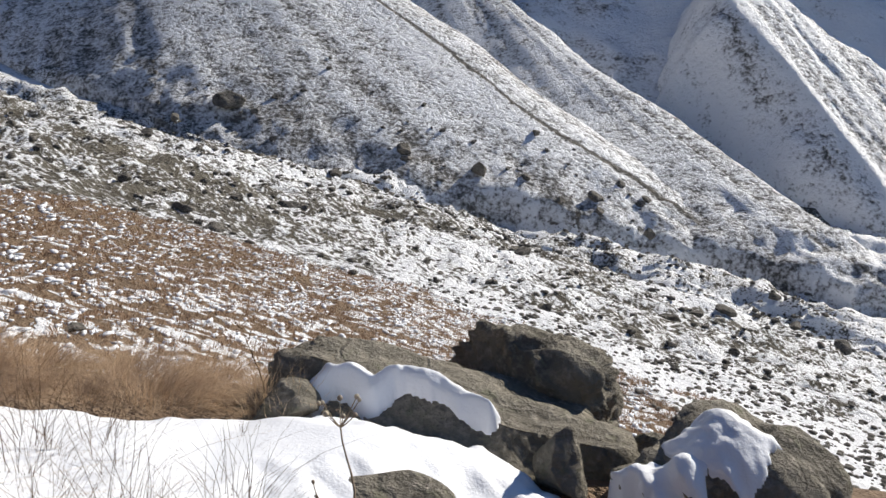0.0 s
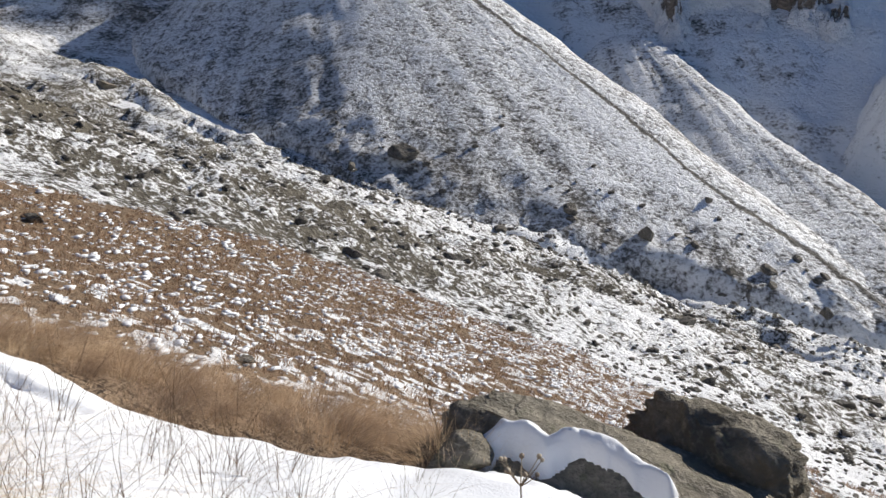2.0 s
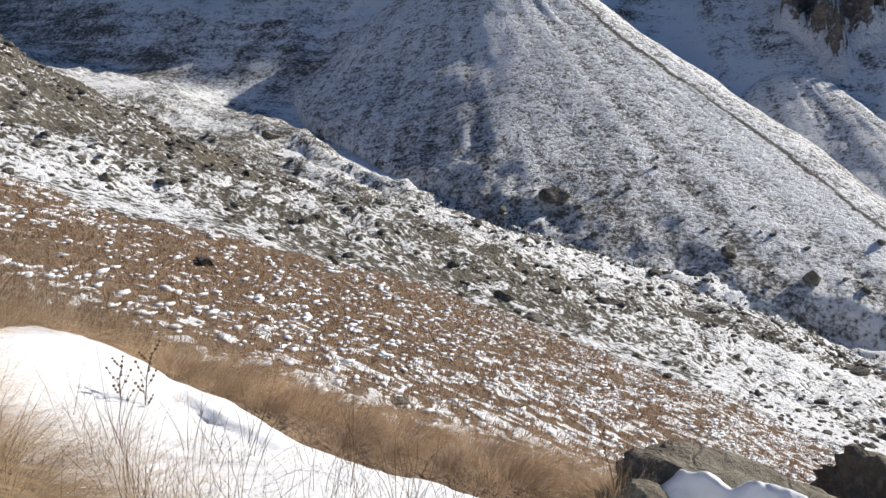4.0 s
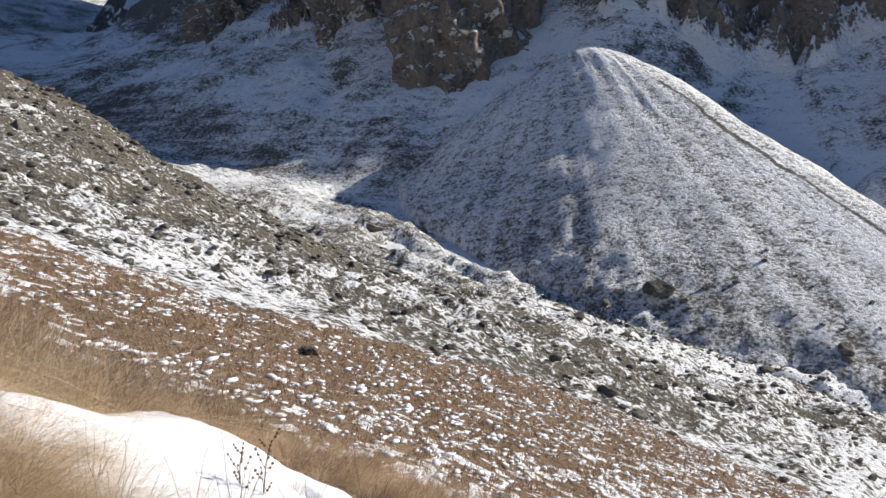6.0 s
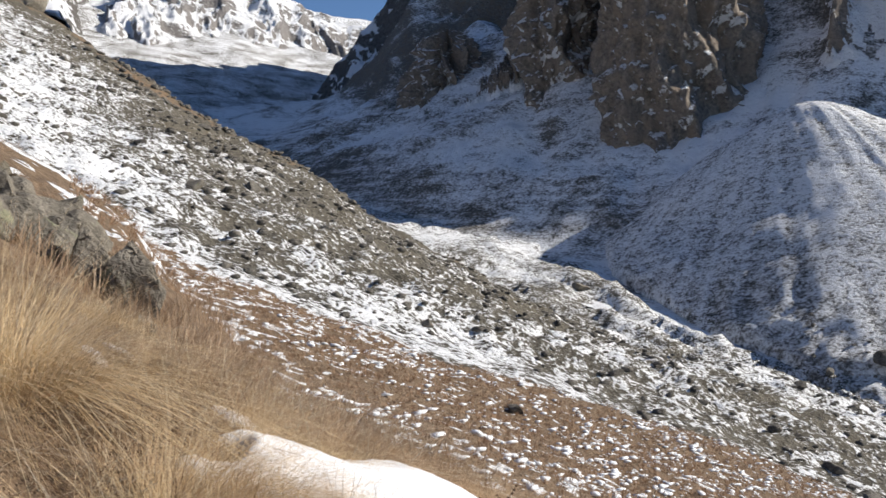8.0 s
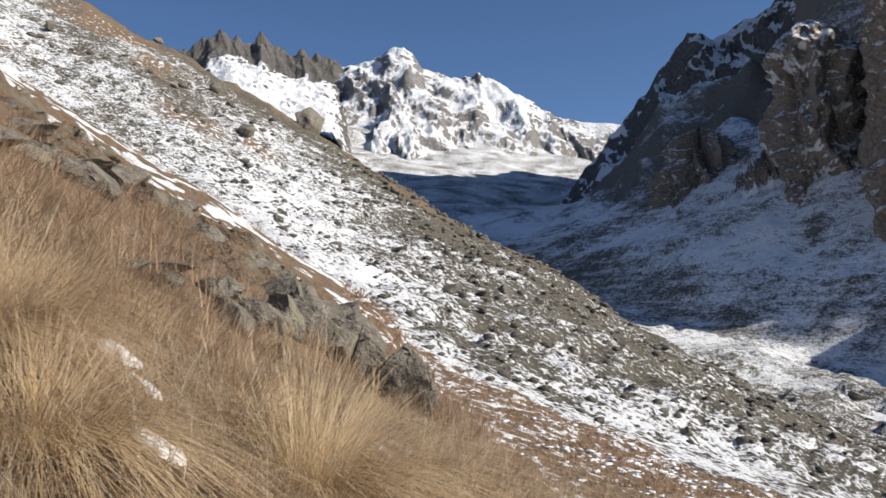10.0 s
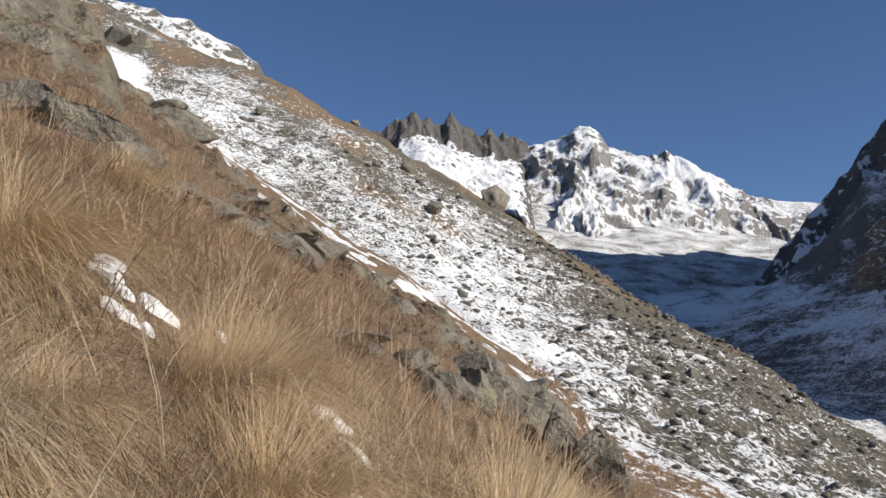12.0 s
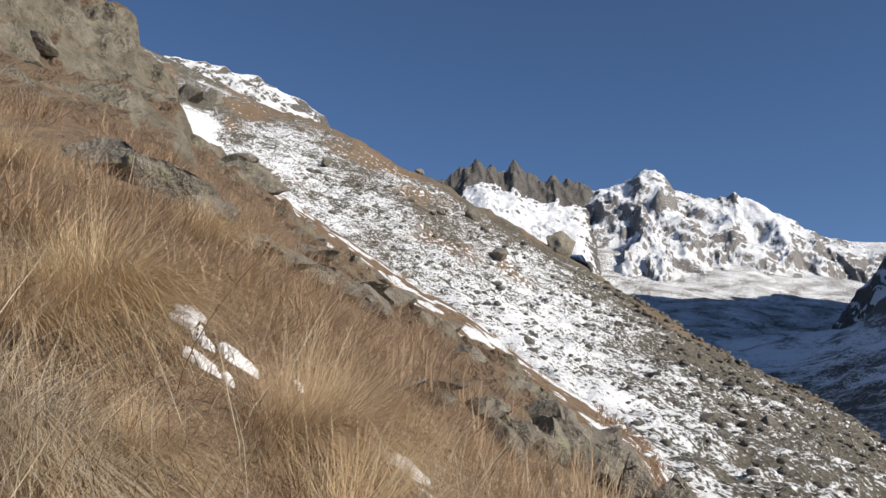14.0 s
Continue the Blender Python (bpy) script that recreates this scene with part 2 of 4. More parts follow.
def meadow_zone(x, y):
    """1 on the dry grass of the shoulder and the meadow, 0 on the scree below."""
    yaw = np.degrees(np.arctan2(-x, y))
    edge = np.interp(yaw, (5, 12, 18, 25, 32, 39, 48, 57, 64), (57, 57.5, 59.5, 58.5, 55, 53.3, 54.3, 59.5, 62)) + 0.8 * fbm(x, y, 6, 3, 41) + 0.4 * fbm(x, y, 1.5, 2, 43)
    soft = 0.7 + 5 * step(24, 6, yaw)
    g = step(soft, -soft, np.hypot(x, y) - edge) * step(13, -12, x + 0.1 * y - 13 + 9 * fbm(x, y, 7, 3, 45))
    crown = step(11, 0, np.abs(y - crest_line(x) + 3)) * step(-60, -130, x) * 0.55
    crown = np.maximum(crown, step(4, -6, y - crest_line(x)) * (step(-120, -180, x) * (0.27 + 0.5 * fbm(x, y, 26, 3, 47)) + step(-200, -255, x) * 0.3))
    return np.maximum(g, crown)


grass_v = meadow_zone(GX, GY)
near_v = step(16, 9, np.hypot(GX, GY))
snow_v = 0.50 + 0.09 * step(24, 10, np.degrees(AA)) * step(66, 58, RR) - 0.05 * step(54, 66, np.degrees(AA)) * step(66, 76, RR) + 0.18 * fbm(GX, GY, 30, 3, 51) - (0.10 + 0.05 * step(26, 36, np.degrees(AA))) * step(8, 16, np.degrees(AA)) * step(62, 52, np.degrees(AA)) * step(56, 68, RR) * step(330, 240, RR)
snow_v = snow_v - 0.06 * grass_v * (1 - near_v) * step(70, 60, np.hypot(GX, GY)) - 0.16 * step(70, 90, np.hypot(GX, GY)) * grass_v - 0.9 * near_v - 0.5 * step(-6, -8, GX) * step(1.5, 0, GY - lip_line(GX))
snow_v = snow_v + 0.25 * step(4, 15, GX) * step(66, 50, np.hypot(GX, GY))
crown_v = step(12, 0, np.abs(GY - crest_line(GX) + 4))
snow_v = snow_v - (0.12 + 0.14 * step(20, 36, np.degrees(AA))) * crown_v * step(20, -20, GX) + 0.03 * step(56, 62, RR) + 0.045 * step(34, 14, np.degrees(AA)) * step(57, 64, RR) * step(230, 180, RR)
# Beyond 420 m less snow darkens the basin, standing in for deeper shade.
snow_v = snow_v + 0.04 * step(crest_line(GX) + 6, crest_line(GX) + 25, GY) - 0.05 * step(420, 560, np.hypot(GX, GY))
snow_v = snow_v + 0.34 * step(1.8, 0.5, np.abs(np.degrees(AA) - 86.3 + 0.5 * fbm(GX, GY, 12, 3, 53))) * step(195, 205, RR) * step(250, 242, RR)
grass_v = grass_v * (1 - 0.9 * step(1.7, 0.9, np.abs(np.degrees(AA) - 86.3)) * step(195, 205, RR))
below = crest_line(GX) - GY
snow_v = snow_v + (0.13 * step(42, 74, below) - 0.03 * step(40, 15, below)) * step(52, 58, np.degrees(AA)) * step(70, 80, RR) * step(280, 240, RR)
ground = tagged(sheet("ground", GX, GY, GZ, m_ground, snow_v, grass_v), "steep hillside of dry grass, scree and broken snow", "ground", kind="structure")


# Slopes across the valley: wall, two talus ribs, cliffs
def wall_height(x, y):
    up = (y - foot_line(x)) * 0.95
    h = floor_height(x, y) - 0.9 + 0.62 * soft_plus(up, 6) + (0.5 + 0.45 * step(80, -100, x)) * soft_plus(up - 140, 20)
    # The top lies out of view; its height is set by the shadow it casts.
    cap = 95 + 138 * step(230, 90, x) + 300 * step(60, -140, x) - 0.85 * np.maximum(up - 470, 0)
    open_side = step(-40, -230, x + 0.66 * y)
    cap = soft_min(cap, (0.20 - 0.085 * open_side) * np.hypot(x, y) + 800 * step(-5, 105, x + 0.66 * y), 20)
    h = soft_min(h, cap + 60 * (1 - 0.8 * open_side) * fbm(x, y, 120, 4, 61), 25)
    # Unseen stretch lowered to let the sun onto the lower scree rib.
    h = h - 5 * step(70, 120, x) * step(385, 430, y)
    h = h + (1.6 * ridged(x * 1.0, y * 0.35, 26, 4, 63) + 1.0 * fbm(x, y, 12, 3, 65)) * step(0, 40, up)
    return h + 10 * (ridged(x + 0.3 * y, y * 0.3, 90, 4, 67) - 0.6) * step(110, 300, up)


WU = np.concatenate([np.arange(-45, 170, 1.8), geo(170, 1500, 1.022)])
WX = np.concatenate([-geo(430, 1000, 1.03)[::-1], np.arange(-428, 220, 2.2), geo(220, 900, 1.04)])
WX, WU = np.meshgrid(WX, WU, indexing="ij")
WY = foot_line(WX) + WU
WZ = wall_height(WX, WY)
# Snow cover, thinned at the foot and far left to deepen the shade there.
wall_snow_shade = 0.58 + 0.9 * (steep(WX, WY, WZ) - 0.78) + 0.12 * fbm(WX, WY, 40, 3, 69) - 0.17 * step(60, 5, WU) + 0.14 * step(30, 120, WX) - 0.08 * step(-330, -420, WX) - 0.05 * step(-230, -300, WX)
tagged(sheet("valley_wall", WX, WY, WZ, m_wall, wall_snow_shade), "steep snow-covered mountainside with dark rock bands in shade", "mountain", kind="structure")


def talus_rib(name, top, top_z, end, end_z, side, label, seed, back_side=1.0, back_run=14.0, gully=0.45, sag=0.0):
    """A fan of scree that hangs from a point on the wall and runs out along a rib."""
    top, end = np.array(top, float), np.array(end, float)
    run = np.linalg.norm(end - top)
    ux, uy = (end - top) / run
    fall = (top_z - end_z) / run
    U, V = np.meshgrid(np.arange(-190, run * 1.35, 1.4), np.concatenate([np.arange(-80, -30, 1.8), np.arange(-30, -6, 1.2), np.arange(-6, 12, 0.5), np.arange(12, 190, 1.6)]), indexing="ij")
    X, Y = top[0] + ux * U + uy * V, top[1] + uy * U - ux * V
    warp = 3 * fbm(X, Y, 45, 3, seed)
    Q = V + warp
    q = np.linspace(-100, 220, 1200)
    banks = []
    for first, extra in ((0.85, 0.45), (0.42, 0.42)):
        rate = np.where(q > 0, side * (first * step(-4, 8, q) + extra * step(0, 65, q)), -side * back_side * step(0, -back_run, q))
        fall_off = np.concatenate([[0], np.cumsum((rate[1:] + rate[:-1]) / 2 * np.diff(q))])
        banks.append(np.interp(Q, q, fall_off - np.interp(0, q, fall_off)))
    low = step(10, 130, U)
    bank = banks[0] * (1 - low) + banks[1] * low
    ridge = EYE + top_z - fall * soft_plus(U, 8) - sag * np.sin(np.pi * np.clip(U / run, 0, 1)) - bank
    back = 0.42 * soft_plus(-U, 8)
    Z = ridge - back + 0.25 * fbm(X, Y, 18, 3, seed + 1) + 0.16 * ridged(U * 1.0, V * 0.12, 5, 3, seed + 2)
    ray = np.degrees(np.arctan2(V + 8, U + 40))
    rill = fbm(ray, np.hypot(U + 40, V) * 0.012, 1.8, 4, seed + 5, 0.55)
    Z = Z + 0.22 * rill * step(-60, 10, U)
    Z = Z - 9 * step(3.2, 0.2, bank_line(X, Y) + 1.2 * fbm(X, Y, 6, 3, seed + 6))
    past = bank_line(X, Y)
    debris = step(34, 8, past) * step(1, 5, past)
    Z = Z + debris * (0.85 * ridged(X, Y * 1.3, 12, 5, seed + 7, 0.5) - 0.4)
    base = np.maximum(wall_height(X, Y), height(X, Y))
    snow = 0.545 - 0.03 * debris + 0.03 * (1 - low) - 0.04 * low * step(20, 60, Q) + 0.05 * fbm(X, Y, 35, 3, seed + 3) + 0.08 * rill + 0.03 * step(34, 0, np.abs(Q - 4)) - gully * np.exp(-((Q - 3 + 1.5 * np.sin(U / 30)) / 0.5) ** 2) * step(30, 60, U)
    return tagged(sheet(name, X, Y, Z, m_talus, snow, keep=Z > base - 2.5), label, "scree slope")


fan = talus_rib("talus_fan", (-107, 342), 37, (57, 192), -62, 0.56, "tall cone of grey scree dusted with snow under the cliffs", 71)
talus_rib("talus_fan", (2, 325), -9.5, (83, 185), -62.5, 0.54, "low rib of snow-dusted scree beside the larger fan", 81, 2.6, 5.0, 0.12, 1.8)


def sunny_slope(label, seed):
    """A steep face of snow and scree that falls to the stream, with rills down its fall line."""
    X, Y = np.meshgrid(np.arange(40, 215, 1.1), np.arange(165, 345, 1.1), indexing="ij")
    across, along = 0.86 * X + 0.51 * Y, 0.51 * X - 0.86 * Y
    rill = fbm(across + 2 * fbm(X, Y, 30, 2, seed), along * 0.05, 9, 5, seed + 1, 0.6)
    over = ((X - 107) * 9 + (Y - 282) * 22) / 23.8 + 2 * fbm(X, Y, 25, 3, seed + 2)
    left = np.interp(Y, (200, 215, 225, 234, 244, 254, 266, 276, 300), (119, 109, 101, 95, 93, 87, 76, 80, 88)) + 2.5 * fbm(X, Y, 22, 3, seed + 3) - X
    Z = -39.4 - 0.42 * (X - 94) + 0.70 * (Y - 248) - 1.3 * soft_plus(over, 3) - 2.4 * soft_plus(left, 3.0) + 1.1 * rill + 0.4 * ridged(across, along * 0.15, 6, 4, seed + 4)
    snow = 0.60 + 0.16 * rill + 0.06 * fbm(X, Y, 30, 3, seed + 5) + 0.10 * step(-2, 6, left)
    return tagged(sheet("talus_fan", X, Y, Z, m_talus, snow, keep=Z > np.maximum(wall_height(X, Y), height(X, Y)) - 2.5), label, "scree slope")


sunny_slope("bright slope of snow and scree scored by rills", 85)


def buttress(name, centre, top_z, foot_z, half, turn, label, seed, material, taper=0.3, amp=4.0, bench=0.0, tread=11.0, white=0.0):
    """A rock tower standing out of the wall, built in rings that step back in ledges; half = its half widths across and along."""
    th, h = np.meshgrid(np.concatenate([np.linspace(-np.pi, -1.9, 12), np.linspace(-1.85, 1.85, 150), np.linspace(1.9, np.pi, 12)]), np.linspace(0, 1, 120), indexing="ij")
    arc = th * half[0]
    z0 = foot_z + h * (top_z - foot_z)
    q = z0 / tread + 1.2 * fbm(arc, z0, half[0] * 1.1, 3, seed) + 0.3 * fbm(arc, z0, 7, 2, seed + 1)
    back = (np.floor(q) + step(0.62, 1.0, q - np.floor(q)) - foot_z / tread) * tread / (top_z - foot_z)
    rad = 1 - taper * back - bench / half[0] * step(46, 58, z0 + 8 * fbm(arc, z0, 22, 3, seed + 2))
    rad = rad + amp / half[0] * (1.1 * (ridged(arc, z0 * 0.6, 24, 5, seed + 3, 0.5) - 0.55) + 0.8 * fbm(arc, z0, 34, 3, seed + 4) + 0.3 * fbm(arc, z0, 5, 3, seed + 5))
    rad = np.maximum(rad, 0.05) * np.sqrt(1 - np.clip((h - 0.82) / 0.18, 0, 1) ** 2)
    ca, sa = math.cos(radians(turn)), math.sin(radians(turn))
    U, V = np.sin(th) * rad * half[0], -np.cos(th) * rad * half[1]
    X, Y = centre[0] + ca * U - sa * V, centre[1] + sa * U + ca * V
    Z = EYE + z0 + 0.25 * amp * fbm(arc, z0, 9, 3, seed + 6)
    snow = 0.27 + white + 0.9 * (steep(X, Y, Z) - 0.40)
    return tagged(sheet(name, X, Y, Z, material, snow, keep=Z > wall_height(X, Y) - 4), label, "cliff")


def at(yaw, dist):
    return (-math.sin(radians(yaw)) * dist, math.cos(radians(yaw)) * dist)


buttress("rock_cliff", (-182, 396), 160, 2, (38, 49), 25, "massive brown rock cliff with snow on its ledges", 91, m_cliff, taper=0.25, amp=5)
buttress("rock_cliff", (-258, 414), 142, 30, (20, 30), 31, "steep brown cliff pillar streaked with snow", 93, m_cliff, taper=0.15, amp=5)
buttress("rock_cliff", at(38.6, 556), 108, 25, (30, 30), 40, "small dark crag on the shaded snow slope", 95, m_cliff, taper=0.8, amp=9, tread=7)


def rock_band(centre, half, turn, lift, label, seed, ledge=5.0, white=0.0):
    """Broken rock bulging a little out of the wall, stepped in ledges."""
    U, V = np.meshgrid(np.linspace(-1.35, 1.35, 140) * half[0], np.linspace(-1.35, 1.35, 110) * half[1], indexing="ij")
    ca, sa = math.cos(radians(turn)), math.sin(radians(turn))
    X, Y = centre[0] + ca * U - sa * V, centre[1] + sa * U + ca * V
    base = wall_height(X, Y)
    rr = np.sqrt((U / half[0]) ** 2 + (V / half[1]) ** 2) + 0.38 * fbm(X, Y, half[0] * 0.6, 5, seed, 0.55)
    mass = step(1.05, 0.75, rr)
    Z = base + lift * mass * (0.45 + 1.1 * ridged(X, Y, half[0] * 0.35, 5, seed + 2, 0.55) - 0.4)
    wave = 1.0 * fbm(X, Y, 26, 3, seed + 4)
    q = Z / ledge + wave
    stepped = (np.floor(q) + step(0.3, 0.9, q - np.floor(q)) - wave) * ledge
    Z = Z + mass * 0.75 * (stepped - Z)
    snow = 0.55 + white + 1.1 * (steep(X, Y, Z) - 0.62) + 0.8 * (1 - mass)
    return tagged(sheet("rock_cliff", X, Y, Z, m_cliff, snow, keep=(mass > 0.05) & (Z > base - 1)), label, "cliff")


rock_band(at(7.5, 428), (66, 44), 8, 12, "broken dark cliff band above the snow couloir", 97)
rock_band(at(18.5, 505), (34, 30), 18, 14, "dark rocks high beside the cliff", 96)
rock_band(at(-6.5, 378), (44, 42), -7, 9, "shaded crag streaked with snow behind the scree rib", 99, 6.0)
rock_band(at(34.8, 500), (20, 16), 34, 6, "small dark crag on the shaded snow slope", 98)


# Far mountains
def massif(name, profile, d0, d1, slope, depth, material, label, seed, amp, snow_bias, jag=0.0, back=0.9, head=0.0, head_slope=0.0, rib=120.0, grid=(290, 150), rough=0.5, low_jag=0.35, smooth_snow=0.0, icy=0.0):
    """A range whose crest follows (yaw, elevation) profile between two distances; it falls towards the camera at slope."""
    yaws, elevs = zip(*profile)
    k = np.linspace(0, 1, grid[0])
    yaw = yaws[0] + k * (yaws[-1] - yaws[0])
    dist = d0 + k * (d1 - d0)
    cx, cy = -np.sin(np.radians(yaw)) * dist, np.cos(np.radians(yaw)) * dist
    cz = EYE + dist * np.tan(np.radians(np.interp(yaw, np.array(yaws), np.array(elevs)) if yaws[0] < yaws[-1] else np.interp(yaw, np.array(yaws)[::-1], np.array(elevs)[::-1])))
    w = np.concatenate([-np.linspace(1, 0.03, 14) * depth * 0.3, np.linspace(0, 1, grid[1]) ** 1.4 * depth])
    W, C = np.meshgrid(w, np.arange(len(k)), indexing="ij")
    ux, uy = cx / dist, cy / dist
    X, Y = cx[C] - ux[C] * W, cy[C] - uy[C] * W
    drop = head * (0.85 + 0.3 * fbm(k * 100, k * 0 + 0.3, 22, 2, seed + 4))[C]
    V = np.maximum(W, 0)
    window = grid[0] // 9
    broad = np.convolve(np.pad(cz, window, mode="edge"), np.ones(2 * window + 1) / (2 * window + 1), mode="valid")
    CZ0 = broad[C] + (cz - broad)[C] * np.exp(-np.abs(W) / (0.16 * depth))
    Z = CZ0 - slope * V * (1 - 0.30 * V / depth) - (head_slope - slope) * np.minimum(V, drop) + back * np.minimum(W, 0)
    side = k[C] * abs(np.hypot(cx[-1] - cx[0], cy[-1] - cy[0]))
    Z = Z + jag * (ridged(side, W * 0.8, rib * 0.7, 5, seed + 5, 0.5) - 0.62) * (np.exp(-np.abs(W) / (0.12 * depth)) + low_jag)
    fade = (step(0, depth * 0.12, np.abs(W)) * 0.85 + 0.15) * (1 - smooth_snow * step(0.9, 1.3, V / np.maximum(drop, 1)) * (head > 0))
    bend = side + rib * 0.35 * fbm(side, W, rib * 1.6, 3, seed + 7)
    Z = Z + amp * fade * (ridged(bend + 0.2 * W, W * 0.5, rib, 6, seed, rough) - 0.6) + 0.4 * amp * fade * (ridged(bend - 0.6 * W, W, rib * 0.5, 5, seed + 9, 0.5) - 0.6)
    dome = step(48.2, 49.2, yaw[C]) * step(52.0, 51.2, yaw[C]) * np.exp(-V / 70) * icy
    snow = 0.5 + snow_bias + 0.7 * dome - 0.16 * ridged(bend, W * 0.3, rib * 0.45, 4, seed + 11) + 1.9 * (steep(X, Y, Z) - 0.68) + 0.25 * (V / depth) - 0.45 * step(1.15, 0.85, V / np.maximum(drop, 1)) * (head > 0)
    return tagged(sheet(name, X, Y, Z, material, snow), label, "mountain")


massif("snowy_peak", ((41.0, 9.00), (43.2, 10.60), (43.8, 11.21), (44.9, 11.32), (46.3, 12.08), (48.3, 13.23), (48.8, 13.72), (50.3, 14.65), (51.5, 15.09), (51.9, 15.53), (52.4, 15.28), (53.1, 15.11), (54.1, 15.31), (54.8, 15.65), (55.5, 16.02), (56.1, 16.78), (56.7, 17.46), (57.3, 17.44), (57.6, 17.35), (58.4, 16.79), (58.9, 16.51), (59.5, 16.48), (60.1, 16.31), (61.5, 16.2), (62.5, 15.9), (64, 15.2), (68, 14.5)), 1750, 1900, 0.72, 980, m_peak, "distant sunlit snow peak with grey rock ribs", 101, 17, 0.18, jag=6, rib=115, rough=0.5, icy=1.0, grid=(340, 150))
massif("rock_ridge", ((58.5, 12.5), (59.6, 14.8), (60.4, 16.0), (61.2, 16.74), (61.8, 16.83), (62.4, 17.00), (63.1, 17.33), (63.6, 16.96), (64.4, 17.22), (65.0, 17.54), (65.7, 18.21), (66.3, 17.63), (66.8, 17.70), (67.3, 18.13), (67.9, 18.37), (68.4, 18.26), (68.8, 18.15), (69.8, 17.39), (70.5, 17.04), (74.0, 17.20)), 1850, 1760, 0.52, 840, m_ridge, "jagged dark rock ridge against the sky", 103, 13, 0.17, jag=9, head=66, head_slope=1.1, rib=55, grid=(260, 120), low_jag=0.0, smooth_snow=0.65)
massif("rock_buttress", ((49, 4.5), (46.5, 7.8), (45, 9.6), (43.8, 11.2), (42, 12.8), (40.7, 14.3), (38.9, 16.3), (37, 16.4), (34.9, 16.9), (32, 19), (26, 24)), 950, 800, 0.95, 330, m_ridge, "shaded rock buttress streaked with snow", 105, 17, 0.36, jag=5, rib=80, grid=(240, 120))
massif("snowy_hilltop", ((75, 15), (78.2, 20.8), (79.5, 21.7), (81, 22.3), (83, 23.1), (85.3, 23.5), (88.1, 23.7), (90, 23.8), (93, 23.3), (97, 21)), 420, 380, 0.85, 95, m_hilltop, "sunlit hilltop of rock and snow behind the spur", 107, 3, 0.22, jag=1.2, rib=26, back=0.5, grid=(150, 60))


# ---------------------------------------------------------------- small materials
def rock_material(name, a, b, c, size, lichen=None):
    m, t, p = nodes_of(name)
    pos = node(t, "ShaderNodeNewGeometry").outputs["Position"]
    n1 = noise_tex(t, size, 7, 0.62, pos)
    n2 = noise_tex(t, size * 0.16, 6, 0.65, pos)
    crack = node(t, "ShaderNodeTexVoronoi", {"Scale": 0.8 / size, "Vector": mix(t, 0.12, pos, noise_tex(t, size * 0.6, 3, 0.5, pos, "Color"))}, feature="DISTANCE_TO_EDGE").outputs["Distance"]
    col = mix(t, ramp01(t, n1, 0.32, 0.68), a, b)
    col = mix(t, ramp01(t, n2, 0.45, 0.75), col, c)
    if lichen:
        col = mix(t, ramp01(t, noise_tex(t, size * 0.45, 5, 0.7, pos), 0.56, 0.66), col, lichen)
    t.links.new(col, p.inputs["Base Color"])
    p.inputs["Roughness"].default_value = 0.9
    p.inputs["Specular IOR Level"].default_value = 0.25
    h = calc(t, "ADD", calc(t, "MULTIPLY", n1, 1.5), calc(t, "MULTIPLY", n2, 0.5))
    h = calc(t, "ADD", h, calc(t, "MULTIPLY", ramp01(t, crack, 0.0, 0.05), 0.12))
    h = calc(t, "ADD", h, calc(t, "MULTIPLY", noise_tex(t, size * 0.045, 3, 0.6, pos), 0.14))
    bump(t, p, h, 1.0, size * 0.24)
    return m


def grass_material(name, cols, glow=0.3):
    m, t, p = nodes_of(name)
    g = node(t, "ShaderNodeNewGeometry")
    info = node(t, "ShaderNodeObjectInfo")
    ramp = node(t, "ShaderNodeValToRGB", {"Fac": g.outputs["Random Per Island"]})
    el = ramp.color_ramp.elements
    el[0].color, el[1].color = (*cols[0], 1), (*cols[-1], 1)
    for k, c in enumerate(cols[1:-1]):
        e = el.new((k + 1) / (len(cols) - 1))
        e.color = (*c, 1)
    hsv = node(t, "ShaderNodeHueSaturation", {"Color": ramp.outputs["Color"], "Hue": calc(t, "ADD", 0.49, calc(t, "MULTIPLY", info.outputs["Random"], 0.018)),
                                              "Value": calc(t, "ADD", 0.7, calc(t, "MULTIPLY", info.outputs["Random"], 0.5))})
    t.links.new(hsv.outputs["Color"], p.inputs["Base Color"])
    p.inputs["Roughness"].default_value = 0.65
    p.inputs["Specular IOR Level"].default_value = 0.3
    tr = node(t, "ShaderNodeBsdfTranslucent", {"Color": hsv.outputs["Color"]})
    mx = node(t, "ShaderNodeMixShader", {0: glow, 1: p.outputs[0], 2: tr.outputs[0]})
    t.links.new(mx.outputs[0], t.nodes["Material Output"].inputs["Surface"])
    return m


def snow_material():
    m, t, p = nodes_of("snow")
    pos = node(t, "ShaderNodeNewGeometry").outputs["Position"]
    n = noise_tex(t, 0.22, 6, 0.6, pos)
    t.links.new(mix(t, n, (0.80, 0.82, 0.86), (0.88, 0.89, 0.91)), p.inputs["Base Color"])
    p.inputs["Roughness"].default_value = 0.55
    p.inputs["Specular IOR Level"].default_value = 0.3
    bump(t, p, calc(t, "ADD", n, calc(t, "MULTIPLY", noise_tex(t, 0.012, 3, 0.6, pos), 0.25)), 0.35, 0.03)
    return m


m_rock_dark = rock_material("dark_olive_rock", (0.135, 0.12, 0.094), (0.24, 0.217, 0.172), (0.34, 0.308, 0.252), 0.24, (0.195, 0.187, 0.132))
m_rock_pale = rock_material("grey_outcrop_rock", (0.115, 0.102, 0.083), (0.245, 0.216, 0.174), (0.33, 0.295, 0.24), 0.8, (0.25, 0.245, 0.16))
